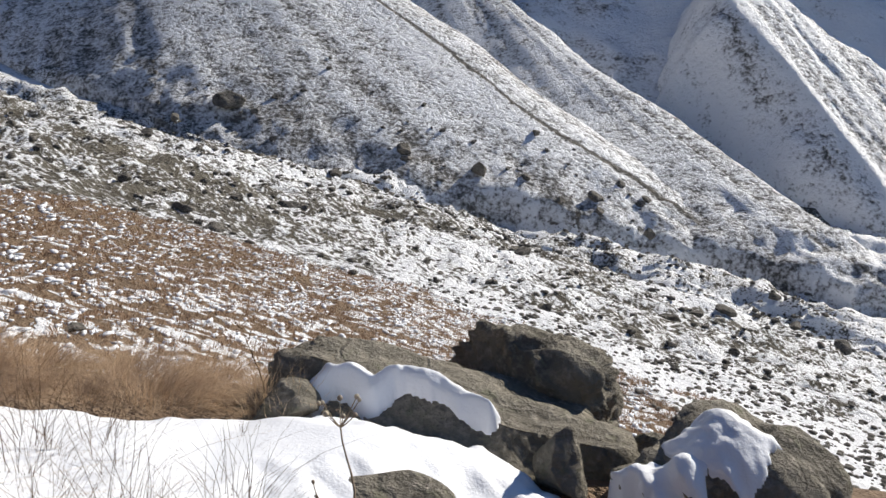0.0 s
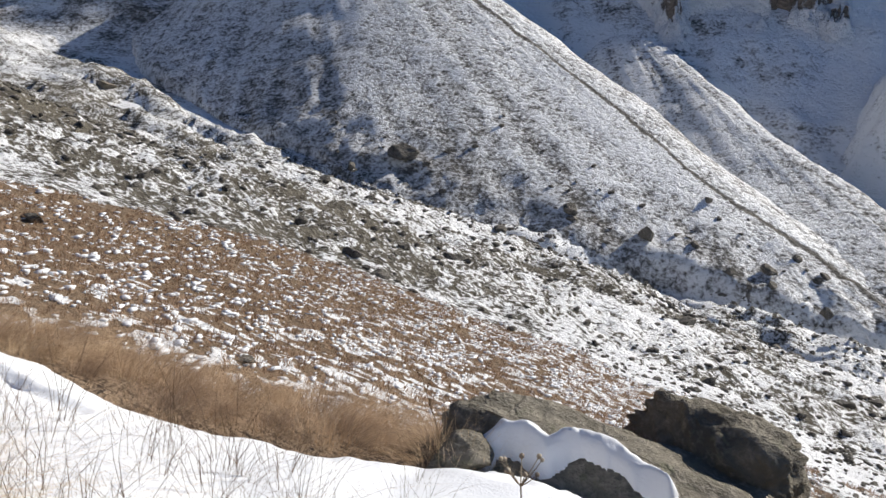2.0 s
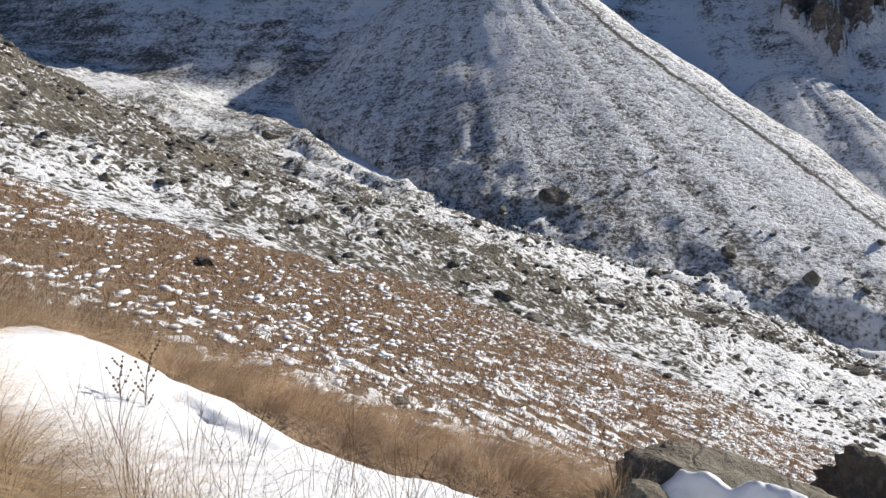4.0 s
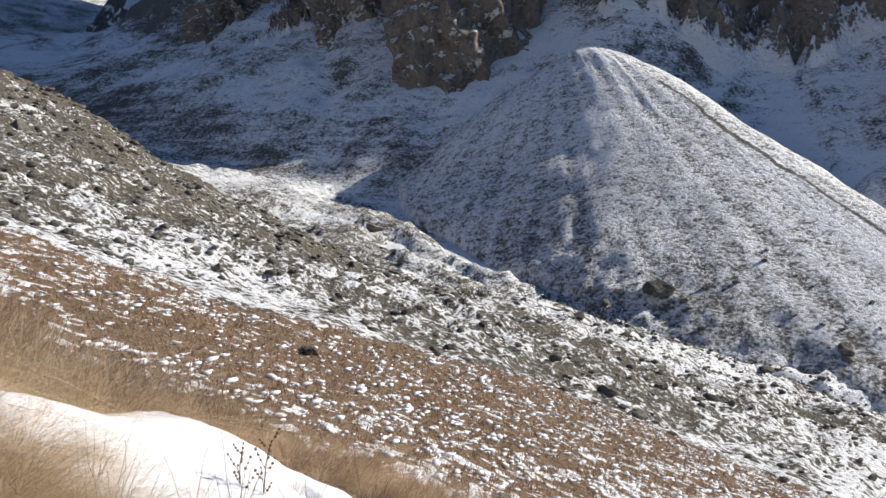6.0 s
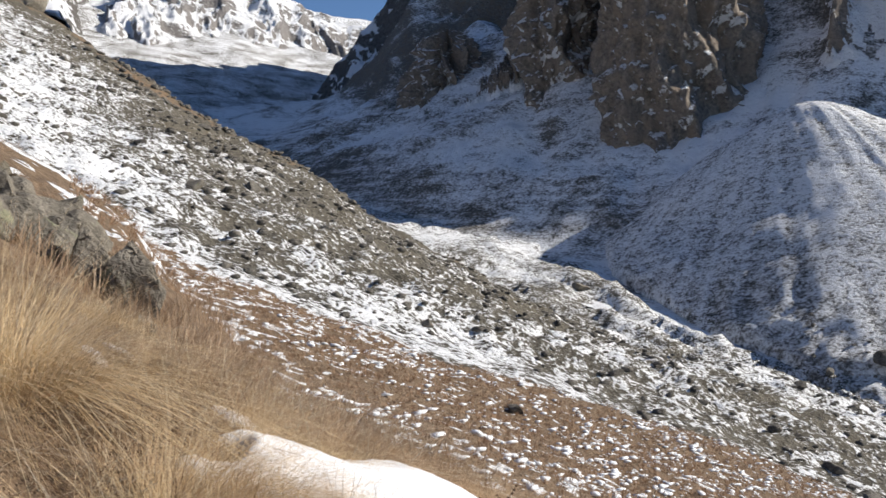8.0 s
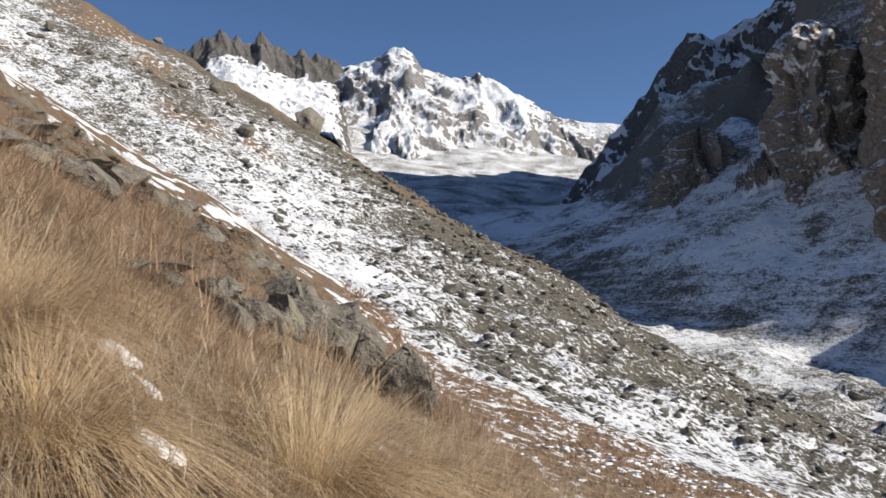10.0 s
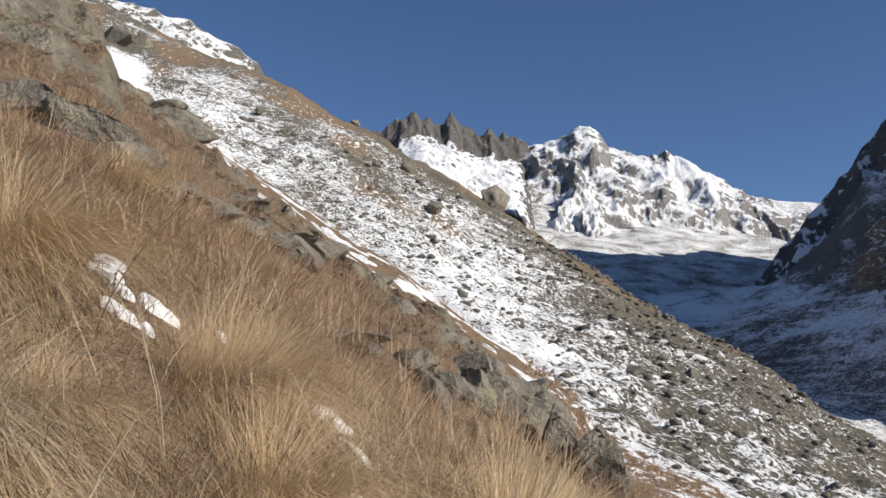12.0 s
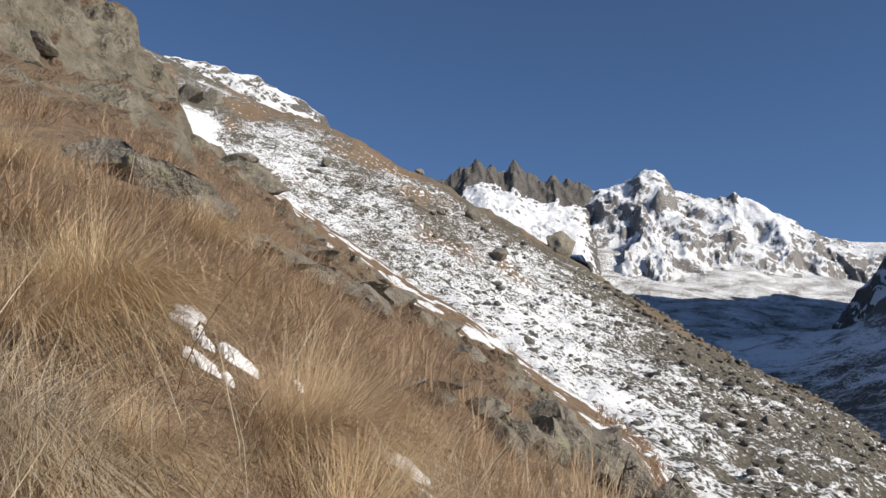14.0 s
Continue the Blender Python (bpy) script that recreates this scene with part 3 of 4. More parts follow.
m_rock_scree = rock_material("scree_stone", (0.065, 0.059, 0.05), (0.185, 0.168, 0.145), (0.26, 0.24, 0.205), 1.4)
m_grass = grass_material("dry_grass", [(0.473, 0.331, 0.187), (0.598, 0.446, 0.273), (0.536, 0.383, 0.226), (0.672, 0.525, 0.341), (0.777, 0.651, 0.462)], 0.36)
m_sedge = grass_material("brown_sedge", [(0.366, 0.253, 0.152), (0.561, 0.403, 0.259), (0.476, 0.332, 0.205), (0.732, 0.561, 0.390)])
m_meadow = grass_material("meadow_grass", [(0.281, 0.178, 0.105), (0.456, 0.302, 0.187), (0.363, 0.234, 0.140), (0.550, 0.386, 0.252)], 0.2)
m_litter = grass_material("dead_grass_litter", [(0.228, 0.146, 0.084), (0.384, 0.258, 0.152), (0.300, 0.198, 0.115), (0.492, 0.360, 0.228)])
m_straw = grass_material("pale_straw", [(0.40, 0.31, 0.21), (0.62, 0.51, 0.36), (0.50, 0.45, 0.37), (0.75, 0.66, 0.50)])
m_stalk = grass_material("dry_stalk", [(0.10, 0.062, 0.035), (0.19, 0.12, 0.065)], 0.1)
m_umbel = grass_material("pale_stalk", [(0.36, 0.28, 0.19), (0.5, 0.42, 0.31)], 0.1)
m_snow = snow_material()


# ---------------------------------------------------------------- builders
def mesh_from(name, verts, faces, material, smooth=True):
    me = bpy.data.meshes.new(name)
    me.from_pydata([tuple(v) for v in verts], [], faces)
    me.polygons.foreach_set("use_smooth", [smooth] * len(me.polygons))
    me.materials.append(material)
    return me


def ball(level):
    bm = bmesh.new()
    bmesh.ops.create_icosphere(bm, subdivisions=level, radius=1)
    bm.verts.ensure_lookup_table()
    v = np.array([w.co[:] for w in bm.verts])
    f = np.array([[w.index for w in face.verts] for face in bm.faces])
    bm.free()
    return v, f


BALLS = {k: ball(k) for k in (1, 2, 3, 4, 5)}


def rock_points(level, seed, cuts=9, rough=0.10, blocky=0.0):
    """Points of a broken stone of about unit half size: a ball cut by planes and roughened."""
    rng = np.random.default_rng(seed)
    v = BALLS[level][0].copy()
    if blocky:
        v = np.sign(v) * np.abs(v) ** (1 - blocky)
        v /= np.abs(v).max()
    for _ in range(cuts):
        n = rng.normal(size=3)
        n /= np.linalg.norm(n)
        h = rng.uniform(0.42, 0.82)
        v -= n * np.maximum(v @ n - h, 0)[:, None]
    o = rng.uniform(0, 50, 3)
    a, b = v[:, 0] * 1.3 + v[:, 2] * 0.9 + o[0], v[:, 1] * 1.3 - v[:, 2] * 1.1 + o[1]
    r = fbm(a, b, 0.9, 2 + level, seed) * rough + ridged(b, a, 0.55, max(level - 1, 1), seed + 7) * rough * 0.35
    return v * (1 + r[:, None])


def rock(name, x, y, half, label, material, seed, turn=0.0, tilt=(0, 0), level=3, sink=0.35, cuts=9, rough=0.10, blocky=0.0, z=None, group="", category="rock"):
    v = rock_points(level, seed, cuts, rough, blocky) * np.array(half)
    me = mesh_from(name, v, BALLS[level][1].tolist(), material, smooth=level >= 4)
    ob = new(name, me)
    base = float(height(x, y)) + half[2] * (1 - 2 * sink) if z is None else z
    ob.matrix_world = pose(x, y, base, tilt[0], tilt[1], turn)
    bpy.context.view_layer.update() if level == 5 else None
    return tagged(ob, label, category, group)


def blades(count, length, spread, base, width, segs, rng, wind=(0.0, 0.0), droop=0.7, jitter=0.5):
    """Ribbons of grass from one root: points and faces."""
    ang = rng.uniform(0, 2 * np.pi, count)
    rad = base * np.sqrt(rng.uniform(0, 1, count))
    root = np.stack([np.cos(ang) * rad, np.sin(ang) * rad, np.full(count, -0.03)], 1)
    ln = length * rng.uniform(0.55, 1.15, count)
    out = spread * rng.uniform(0.25, 1.0, count) * (0.35 + rad / base)
    twist = ang + rng.normal(0, jitter, count)
    hx, hy = np.cos(twist) * out + wind[0], np.sin(twist) * out + wind[1]
    k = np.linspace(0, 1, segs + 1)
    w = width * (1 - k ** 1.5 * 0.9)
    side = np.stack([-np.sin(twist), np.cos(twist), np.zeros(count)], 1)
    sag = droop * rng.uniform(0.3, 1.0, count) * np.hypot(hx, hy)
    px = root[:, None, 0] + ln[:, None] * hx[:, None] * (0.45 * k + 0.55 * k ** 2)
    py = root[:, None, 1] + ln[:, None] * hy[:, None] * (0.45 * k + 0.55 * k ** 2)
    pz = root[:, None, 2] + ln[:, None] * (k * (1 - 0.25 * np.hypot(hx, hy)[:, None]) - sag[:, None] * k ** 2.2 * 0.55)
    curl = ln[:, None] * rng.normal(0, 0.32 * jitter, count)[:, None] * k ** 2 + ln[:, None] * 0.05 * np.sin(5 * k + rng.uniform(0, 6, count)[:, None]) * k
    mid = np.stack([px, py, pz], -1) + side[:, None, :] * curl[:, :, None]
    a, b = mid - side[:, None, :] * w[None, :, None] / 2, mid + side[:, None, :] * w[None, :, None] / 2
    pts = np.stack([a, b], 2).reshape(-1, 3)
    n = (segs + 1) * 2
    q = np.array([[2 * i, 2 * i + 1, 2 * i + 3, 2 * i + 2] for i in range(segs)])
    return pts, (q[None] + (np.arange(count) * n)[:, None, None]).reshape(-1, 4)


def quads_mesh(name, pts, quads, material):
    me = bpy.data.meshes.new(name)
    me.vertices.add(len(pts))
    me.vertices.foreach_set("co", np.asarray(pts, np.float32).ravel())
    k = quads.shape[1]
    me.loops.add(quads.size)
    me.loops.foreach_set("vertex_index", quads.astype(np.int32).ravel())
    me.polygons.add(len(quads))
    me.polygons.foreach_set("loop_start", np.arange(0, quads.size, k, dtype=np.int32))
    me.update(calc_edges=True)
    me.materials.append(material)
    return me


# ---------------------------------------------------------------- snow on the shoulder
SNOW_TOP = ((-3.15, 2.0), (-3.0, 2.15), (-2.92, 2.9), (-2.75, 2.95), (-2.5, 2.83), (-2.2, 2.70), (-1.95, 2.64), (-1.7, 2.64), (-1.3, 2.68), (-1.1, 2.73), (-0.8, 2.90), (-0.5, 2.93), (-0.25, 2.98), (0.12, 2.96), (0.34, 2.75))
SNOW_LOW = ((-3.1, 2.1), (-2.95, 1.75), (-2.75, 1.5), (-2.3, 1.5), (-1.8, 1.4), (-1.4, 1.3), (-0.9, 1.45), (-0.6, 1.9), (-0.1, 2.3), (0.1, 2.42), (0.34, 2.6))


def snow_depth(x, y):
    tx, ty = zip(*SNOW_TOP)
    lx, ly = zip(*SNOW_LOW)
    top, low = np.interp(x, tx, ty), np.interp(x, lx, ly)
    inside = np.minimum(np.minimum(top - y, (y - low) * 0.8), np.minimum(x + 3.1, 0.34 - x) * 0.8)
    inside = inside + 0.05 * fbm(x, y, 0.35, 3, 201) + 0.03 * fbm(x, y, 0.12, 2, 203)
    holes = step(0.55, 0.75, fbm(x, y, 0.5, 2, 207)) * 0.14 * step(2.7, 2.4, y)
    return (0.13 + 0.10 * step(-0.8, -0.25, x)) * np.sqrt(np.clip((inside - holes) / 0.30, 0, 1)) + 0.02 * fbm(x, y, 0.6, 2, 205)


sx, sy = np.meshgrid(np.arange(-3.3, 0.45, 0.018), np.arange(1.1, 3.1, 0.018), indexing="ij")
depth = snow_depth(sx, sy)
tagged(sheet("snow_drift", sx, sy, height(sx, sy) - 0.02 + depth, m_snow, keep=depth > 0.028), "smooth white snow drift lying on the grassy shoulder", "snow")


def snow_patch(x, y, a, b, turn, seed, thick=0.05):
    u, w = np.meshgrid(np.linspace(-1.3, 1.3, 40) * a, np.linspace(-1.3, 1.3, 40) * b, indexing="ij")
    c, s = math.cos(radians(turn)), math.sin(radians(turn))
    X, Y = x + c * u - s * w, y + s * u + c * w
    rr = np.sqrt((u / a) ** 2 + (w / b) ** 2) + 0.4 * fbm(X, Y, 0.9 * b + 0.04, 3, seed, 0.5)
    d = thick * np.clip(1 - rr, 0, 1) ** 0.55
    return tagged(sheet("snow_patch", X, Y, height(X, Y) + d + 0.015 * (d > 0), m_snow, keep=d > 0.001), "small patch of old snow among dry grass", "snow", "snow patches on the shoulder")


PATCHES = []
for k, (x, y, a, b, turn, th) in enumerate([(-4.2, 2.05, 0.26, 0.06, -20, 0.05), (-3.3, 2.2, 0.35, 0.10, -15, 0.06), (-4.9, 2.6, 0.16, 0.07, 0, 0.05), (-4.36, -0.07, 0.10, 0.035, 60, 0.06), (-4.22, -0.02, 0.07, 0.03, 50, 0.05), (-3.97, -0.05, 0.12, 0.05, 35, 0.06),
                                            (-4.23, 0.12, 0.10, 0.075, 60, 0.09), (-3.90, 0.05, 0.04, 0.03, 20, 0.05), (-3.98, 0.77, 0.12, 0.07, 60, 0.09), (-4.95, -0.52, 0.11, 0.04, 40, 0.06), (-3.72, 0.80, 0.09, 0.035, 30, 0.05), (-3.17, 0.65, 0.12, 0.07, 30, 0.06),
                                            (-4.5, -0.05, 0.10, 0.05, 70, 0.06), (-4.38, 0.40, 0.04, 0.03, 70, 0.05)]):
    snow_patch(x, y, a * 0.72, b * 0.72, turn, 220 + 3 * k, th * 0.45)
    PATCHES.append((x, y))

# ---------------------------------------------------------------- rocks beside the snow
slab = rock("boulder", 0.02, 3.06, (0.70, 0.46, 0.23), "large dark olive boulder sloping into the snow", m_rock_dark, 11, turn=-8, tilt=(20, 13), level=5, z=-0.225, cuts=4, rough=0.17)
block = rock("boulder", 0.34, 3.56, (0.37, 0.22, 0.22), "blocky dark boulder leaning on the larger one", m_rock_dark, 15, turn=-12, tilt=(0, 5), level=5, z=-0.285, cuts=3, rough=0.20, blocky=0.25)
dome = rock("boulder", 0.98, 2.80, (0.47, 0.31, 0.26), "rounded dark boulder partly capped with snow", m_rock_dark, 17, turn=10, tilt=(4, 8), level=5, z=-0.315, cuts=4, rough=0.16)
rock("boulder", -0.31, 2.34, (0.33, 0.16, 0.13), "low dark rock surrounded by snow", m_rock_dark, 19, turn=5, level=4, sink=0.35, cuts=8, rough=0.08)
rock("boulder", -0.62, 3.0, (0.15, 0.12, 0.11), "small dark rock at the edge of the snow", m_rock_dark, 21, turn=30, level=4, sink=0.3)
rock("boulder", 0.41, 2.78, (0.10, 0.17, 0.20), "upright dark rock splinter", m_rock_dark, 23, turn=10, tilt=(0, -8), level=4, sink=0.3, cuts=12)
rng = np.random.default_rng(5)
for k in range(26):
    x, y = rng.uniform(0.35, 1.1), rng.uniform(2.45, 3.25)
    r = rng.uniform(0.035, 0.10)
    rock("stone", x, y, (r * rng.uniform(0.9, 1.5), r, r * 0.75), "small dark broken stone", m_rock_dark, 300 + k, turn=rng.uniform(0, 180), level=3, sink=0.3, group="stones among the boulders")


def snow_cap(carriers, line, radius, thick, label, seed):
    """Snow draped over rocks along a line in plan; a part of the first rock."""
    trees = []
    for ob in carriers:
        trees.append(BVHTree.FromPolygons([ob.matrix_world @ v.co for v in ob.data.vertices], [p.vertices[:] for p in ob.data.polygons]))
    pts = np.array(line, float)
    lo, hi = pts.min(0) - radius * 1.3, pts.max(0) + radius * 1.3
    X, Y = np.meshgrid(np.arange(lo[0], hi[0], 0.009), np.arange(lo[1], hi[1], 0.009), indexing="ij")
    dist = np.full(X.shape, 9.0)
    for p, q in zip(pts[:-1], pts[1:]):
        d = q - p
        f = np.clip(((X - p[0]) * d[0] + (Y - p[1]) * d[1]) / (d @ d), 0, 1)
        dist = np.minimum(dist, np.hypot(X - p[0] - f * d[0], Y - p[1] - f * d[1]))
    rr = dist / radius + 0.35 * fbm(X, Y, 0.13, 3, seed)
    D = thick * np.sqrt(np.clip(1 - rr, 0, 1))
    Z = height(X, Y)
    for i, j in zip(*np.nonzero(D > 0)):
        for tree in trees:
            hit = tree.ray_cast(Vector((X[i, j], Y[i, j], 4)), Vector((0, 0, -1)))[0]
            if hit:
                Z[i, j] = max(Z[i, j], hit.z)
    S = Z.copy()
    for _ in range(14):
        S[1:-1, 1:-1] = (S[:-2, 1:-1] + S[2:, 1:-1] + S[1:-1, :-2] + S[1:-1, 2:]) / 4
    Z = np.maximum(np.where(D > thick * 0.5, S, Z), Z)
    cap = sheet("snow_cap", X, Y, Z + D - 0.006, m_snow, keep=D > 0)
    cap.parent = carriers[0]
    cap.matrix_parent_inverse = carriers[0].matrix_world.inverted()
    return tagged(cap, label)


# ---------------------------------------------------------------- grass near the camera
rng = np.random.default_rng(77)
TUFTS = []  # four golden, two short brown, one pale and matted
for k, (n, ln, sp, base, wd) in enumerate([(1350, 0.50, 1.3, 0.15, 0.0020), (1350, 0.58, 1.15, 0.14, 0.0020), (1350, 0.42, 1.45, 0.16, 0.0020), (1250, 0.60, 1.05, 0.13, 0.0020), (640, 0.28, 1.3, 0.17, 0.0019), (600, 0.22, 1.3, 0.17, 0.0019), (1000, 0.44, 1.7, 0.18, 0.0022)]):
    pts, q = blades(n, ln, sp, base, wd, 3, rng, wind=(0.26, 0.46), droop=1.9, jitter=0.34 if k < 4 else 0.5 if k < 6 else 1.1)
    TUFTS.append(quads_mesh("tussock", pts, q, m_grass if k < 4 else m_sedge if k < 6 else m_straw))


def free_of_snow(x, y):
    return float(snow_depth(np.array(x), np.array(y))) < 0.035


spots = []


def try_spot(x, y, gap):
    if all((x - a) ** 2 + (y - b) ** 2 > gap * gap for a, b in spots):
        spots.append((x, y))
        return True
    return False


def tussock(x, y, kind, size):
    ob = new("grass_tussock", TUFTS[kind])
    ob.matrix_world = pose(x, y, float(height(x, y)), rng.uniform(-8, 8), rng.uniform(-8, 8), rng.uniform(-35, 35)) @ Matrix.Scale(size, 4)
    tagged(ob, "tussock of long dry golden grass", "grass", "tussocks on the shoulder")


for x, y in ((-1.85, 1.86), (-1.95, 1.72), (-2.05, 1.6), (-1.72, 1.7), (-1.6, 1.55), (-2.07, 2.40), (-2.55, 1.72), (-2.72, 1.6), (-2.88, 1.75), (-2.45, 1.5), (-2.65, 1.85), (-2.3, 1.42), (-2.85, 2.2), (-3.0, 2.0), (-3.1, 2.3)):
    try_spot(x, y, 0.01)
    tussock(x, y, int(rng.integers(0, 4)) if x < -2.2 else 2, (rng.uniform(0.42, 0.6) if x < -2.2 else rng.uniform(0.4, 0.6)) if y < 2.3 else 0.4)
for x, y in ((-2.1, 1.25), (-2.28, 1.36), (-1.95, 1.38), (-2.45, 1.28), (-2.2, 1.1)):
    try_spot(x, y, 0.01)
    tussock(x, y, 2, rng.uniform(0.85, 1.05))
for x, y, kind, size in ((-3.66, 0.30, 3, 0.95), (-3.52, 0.18, 2, 0.95), (-3.82, 0.42, 1, 0.85), (-4.2, -0.42, 1, 1.1), (-4.0, -0.5, 0, 0.9), (-4.42, -0.36, 2, 1.0), (-3.7, -0.66, 2, 1.0), (-2.85, -0.5, 6, 0.9), (-3.02, -0.62, 6, 1.0), (-2.68, -0.42, 2, 0.7), (-3.06, -0.28, 2, 0.7)):
    spots.append((x, y))
    tussock(x, y, kind, size)
# along the edge of the shoulder, above the snow
for _ in range(900):
    x = rng.uniform(-3.6, -0.45)
    y = np.interp(x, *zip(*SNOW_TOP)) + rng.uniform(0.10, 0.95)
    if try_spot(x, y, 0.19) and len(spots) < 121:
        tussock(x, y, 4 + int(rng.integers(0, 2)), rng.uniform(0.5, 1.15))
# on the slope to the left
made = 0
for _ in range(6000):
    a, r = radians(rng.uniform(36, 112)), 1.35 + 5.2 * rng.uniform(0, 1) ** 0.8
    x, y = -math.sin(a) * r - 0.4, math.cos(a) * r - 0.25
    if any((x - a) ** 2 + (y - b) ** 2 < 0.05 for a, b in PATCHES):
        continue
    if made < 150 and y < lip_line(x) - 0.2 and free_of_snow(x, y) and math.hypot(x + 0.45, y + 0.3) > 1.25 and try_spot(x, y, 0.40 + 0.035 * r):
        tussock(x, y, int(rng.integers(0, 4)), rng.uniform(0.62, 1.3) * (0.8 if y > 1.6 else 1.0) * (1.0 if r < 4.2 else 0.8))
        made += 1


def scatter_grass(name, xs, ys, length, width, count, segs, material, label, wind, seed, sizes, spread=0.7):
    """Many small clumps in one mesh."""
    g = np.random.default_rng(seed)
    zs = height(xs, ys)
    kinds = [blades(count, length, spread, 0.16, width, segs, g, wind=wind) for _ in range(12)]
    pts, qs, off = [], [], 0
    for x, y, z, s in zip(xs, ys, zs, sizes):
        p, q = kinds[int(g.integers(0, 12))]
        a = g.uniform(0, 6.283)
        c, sn = math.cos(a) * s, math.sin(a) * s
        pts.append(np.stack([x + p[:, 0] * c - p[:, 1] * sn, y + p[:, 0] * sn + p[:, 1] * c, z + p[:, 2] * s], 1))
        qs.append(q + off)
        off += len(p)
    ob = new(name, quads_mesh(name, np.concatenate(pts), np.concatenate(qs), material))
    return tagged(ob, label, "grass", kind="stuff")


g = np.random.default_rng(9)
a, r = np.radians(g.uniform(44, 112, 5200)), 5.0 + 34 * g.uniform(0, 1, 5200) ** 1.5
xs, ys = -np.sin(a) * r, np.cos(a) * r
ok = ((ys < lip_line(xs) + 0.6) | (r > 19)) & (snow_depth(xs, ys) < 0.035) & (fbm(xs, ys, 1.6, 3, 415) > -0.22 + 0.01 * r)
scatter_grass("dry_grass", xs[ok], ys[ok], 0.22, 0.0072, 30, 2, m_sedge, "dry golden grass covering the steep slope", (0.25, 0.3), 13, g.uniform(0.6, 1.5, ok.sum()) ** 1.3, 0.95)

a, r = np.radians(g.uniform(36, 118, 2800)), 1.3 + 5.6 * g.uniform(0, 1, 2800) ** 0.8
xs, ys = -np.sin(a) * r - 0.4, np.cos(a) * r - 0.25
ok = (ys < lip_line(xs) + 0.3) & (snow_depth(xs, ys) < 0.03)
scatter_grass("grass_litter", xs[ok], ys[ok], 0.21, 0.0028, 16, 2, m_litter, "short matted dead grass between the tussocks", (0.2, -0.1), 14, g.uniform(0.7, 1.3, ok.sum()), 1.7)

a, r = np.radians(g.uniform(40, 116, 1100)), 1.3 + 5.0 * g.uniform(0, 1, 1100) ** 0.8
xs, ys = -np.sin(a) * r - 0.4, np.cos(a) * r - 0.25
ok = (ys < lip_line(xs) + 0.2) & (snow_depth(xs, ys) < 0.03)
scatter_grass("loose_straw", xs[ok], ys[ok], 0.42, 0.0025, 9, 4, m_straw, "pale bent straws lying over the tussocks", (0.5, 0.4), 16, g.uniform(0.6, 1.3, ok.sum()), 1.9)

# the meadow below: tussocks on a loose grid
xs, ys = (v.ravel() for v in np.meshgrid(np.arange(-56, 28, 0.43), np.arange(10, 64, 0.43), indexing="ij"))
xs, ys = xs + g.uniform(-0.2, 0.2, len(xs)), ys + g.uniform(-0.2, 0.2, len(ys))
a, r = np.degrees(np.arctan2(-xs, ys)), np.hypot(xs, ys)
ok = (a > -24) & (a < 62) & (r > 19) & (r < 64) & (meadow_zone(xs, ys) > 0.5) & (fbm(xs, ys, 1.1, 2, 411) > -0.42)
scatter_grass("meadow_grass", xs[ok], ys[ok], 0.27, 0.032, 13, 1, m_meadow, "brown tussock meadow flecked with snow", (0.2, 0.05), 15, g.uniform(0.7, 1.35, ok.sum()), 0.85)


# ---------------------------------------------------------------- boulders and stones
BOULDERS = [  # x, y, half sizes, turn, sink, label
    (-50.0, 212.5, (4.6, 3.2, 2.4), 20, 0.3, "big dark boulder at the foot of the scree fan"),
    (7.7, 196.0, (2.6, 2.1, 2.2), 50, 0.3, "dark boulder beside the stream bed"),
    (-18.6, 61.2, (0.8, 0.6, 0.55), 30, 0.3, "dark angular boulder at the meadow's edge"),
    (-26.3, 36.3, (0.62, 0.42, 0.36), -20, 0.3, "dark boulder lying in the brown meadow"),
    (-10.6, 23.6, (0.30, 0.24, 0.20), 10, 0.3, "small grey stone at the lower meadow edge"),
    (42.3, 88.6, (1.1, 0.9, 0.9), 60, 0.3, "dark boulder standing in bright snow"),
    (40.0, 96.0, (0.9, 0.8, 0.6), 10, 0.3, "dark boulder standing in bright snow"),
    (-15.2, 82.4, (1.5, 1.1, 0.9), 15, 0.3, "dark boulder on the snowy scree"),
    (-23.6, 65.0, (0.7, 0.5, 0.45), 70, 0.3, "dark stone on the snowy scree"),
    (-142.0, 235.0, (3.2, 2.6, 2.0), 40, 0.3, "brown boulder in the snowy valley floor"),
    (-173.8, 74.0, (2.5, 2.2, 2.0), 10, 0.25, "brown boulder on the snowy spur casting a shadow"),
    (-213.3, 44.9, (1.9, 1.7, 1.6), 35, 0.25, "brown boulder on the grassy spur"),
    (-201.6, 78.9, (2.5, 2.0, 1.6), 70, 0.25, "brown boulder near the spur's crest"),
    (-252.0, 12.6, (6.2, 4.6, 4.6), 25, 0.5, "huge split grey boulder high on the spur"),
    (-258.0, 20.0, (3.4, 3.0, 3.4), 60, 0.5, "large dark boulder beside the split one"),
    (-204.0, 104.0, (3.0, 6.5, 5.2), 35, 0.48, "tall brown crag on the spur's crest"),
    (-236.0, 77.0, (2.0, 1.6, 1.5), 20, 0.3, "brown rock on the skyline of the spur"),
    (-46.9, 71.5, (1.0, 0.8, 0.7), 20, 0.3, "dark boulder half buried in scree"),
    (-89.8, 63.8, (1.5, 1.1, 0.9), 20, 0.3, "dark boulder half buried in scree"),
    (-41.3, 47.4, (0.7, 0.5, 0.4), 20, 0.3, "dark stone at the upper meadow edge"),
]
fan_tree = BVHTree.FromPolygons([v.co for v in fan.data.vertices], [p.vertices[:] for p in fan.data.polygons])


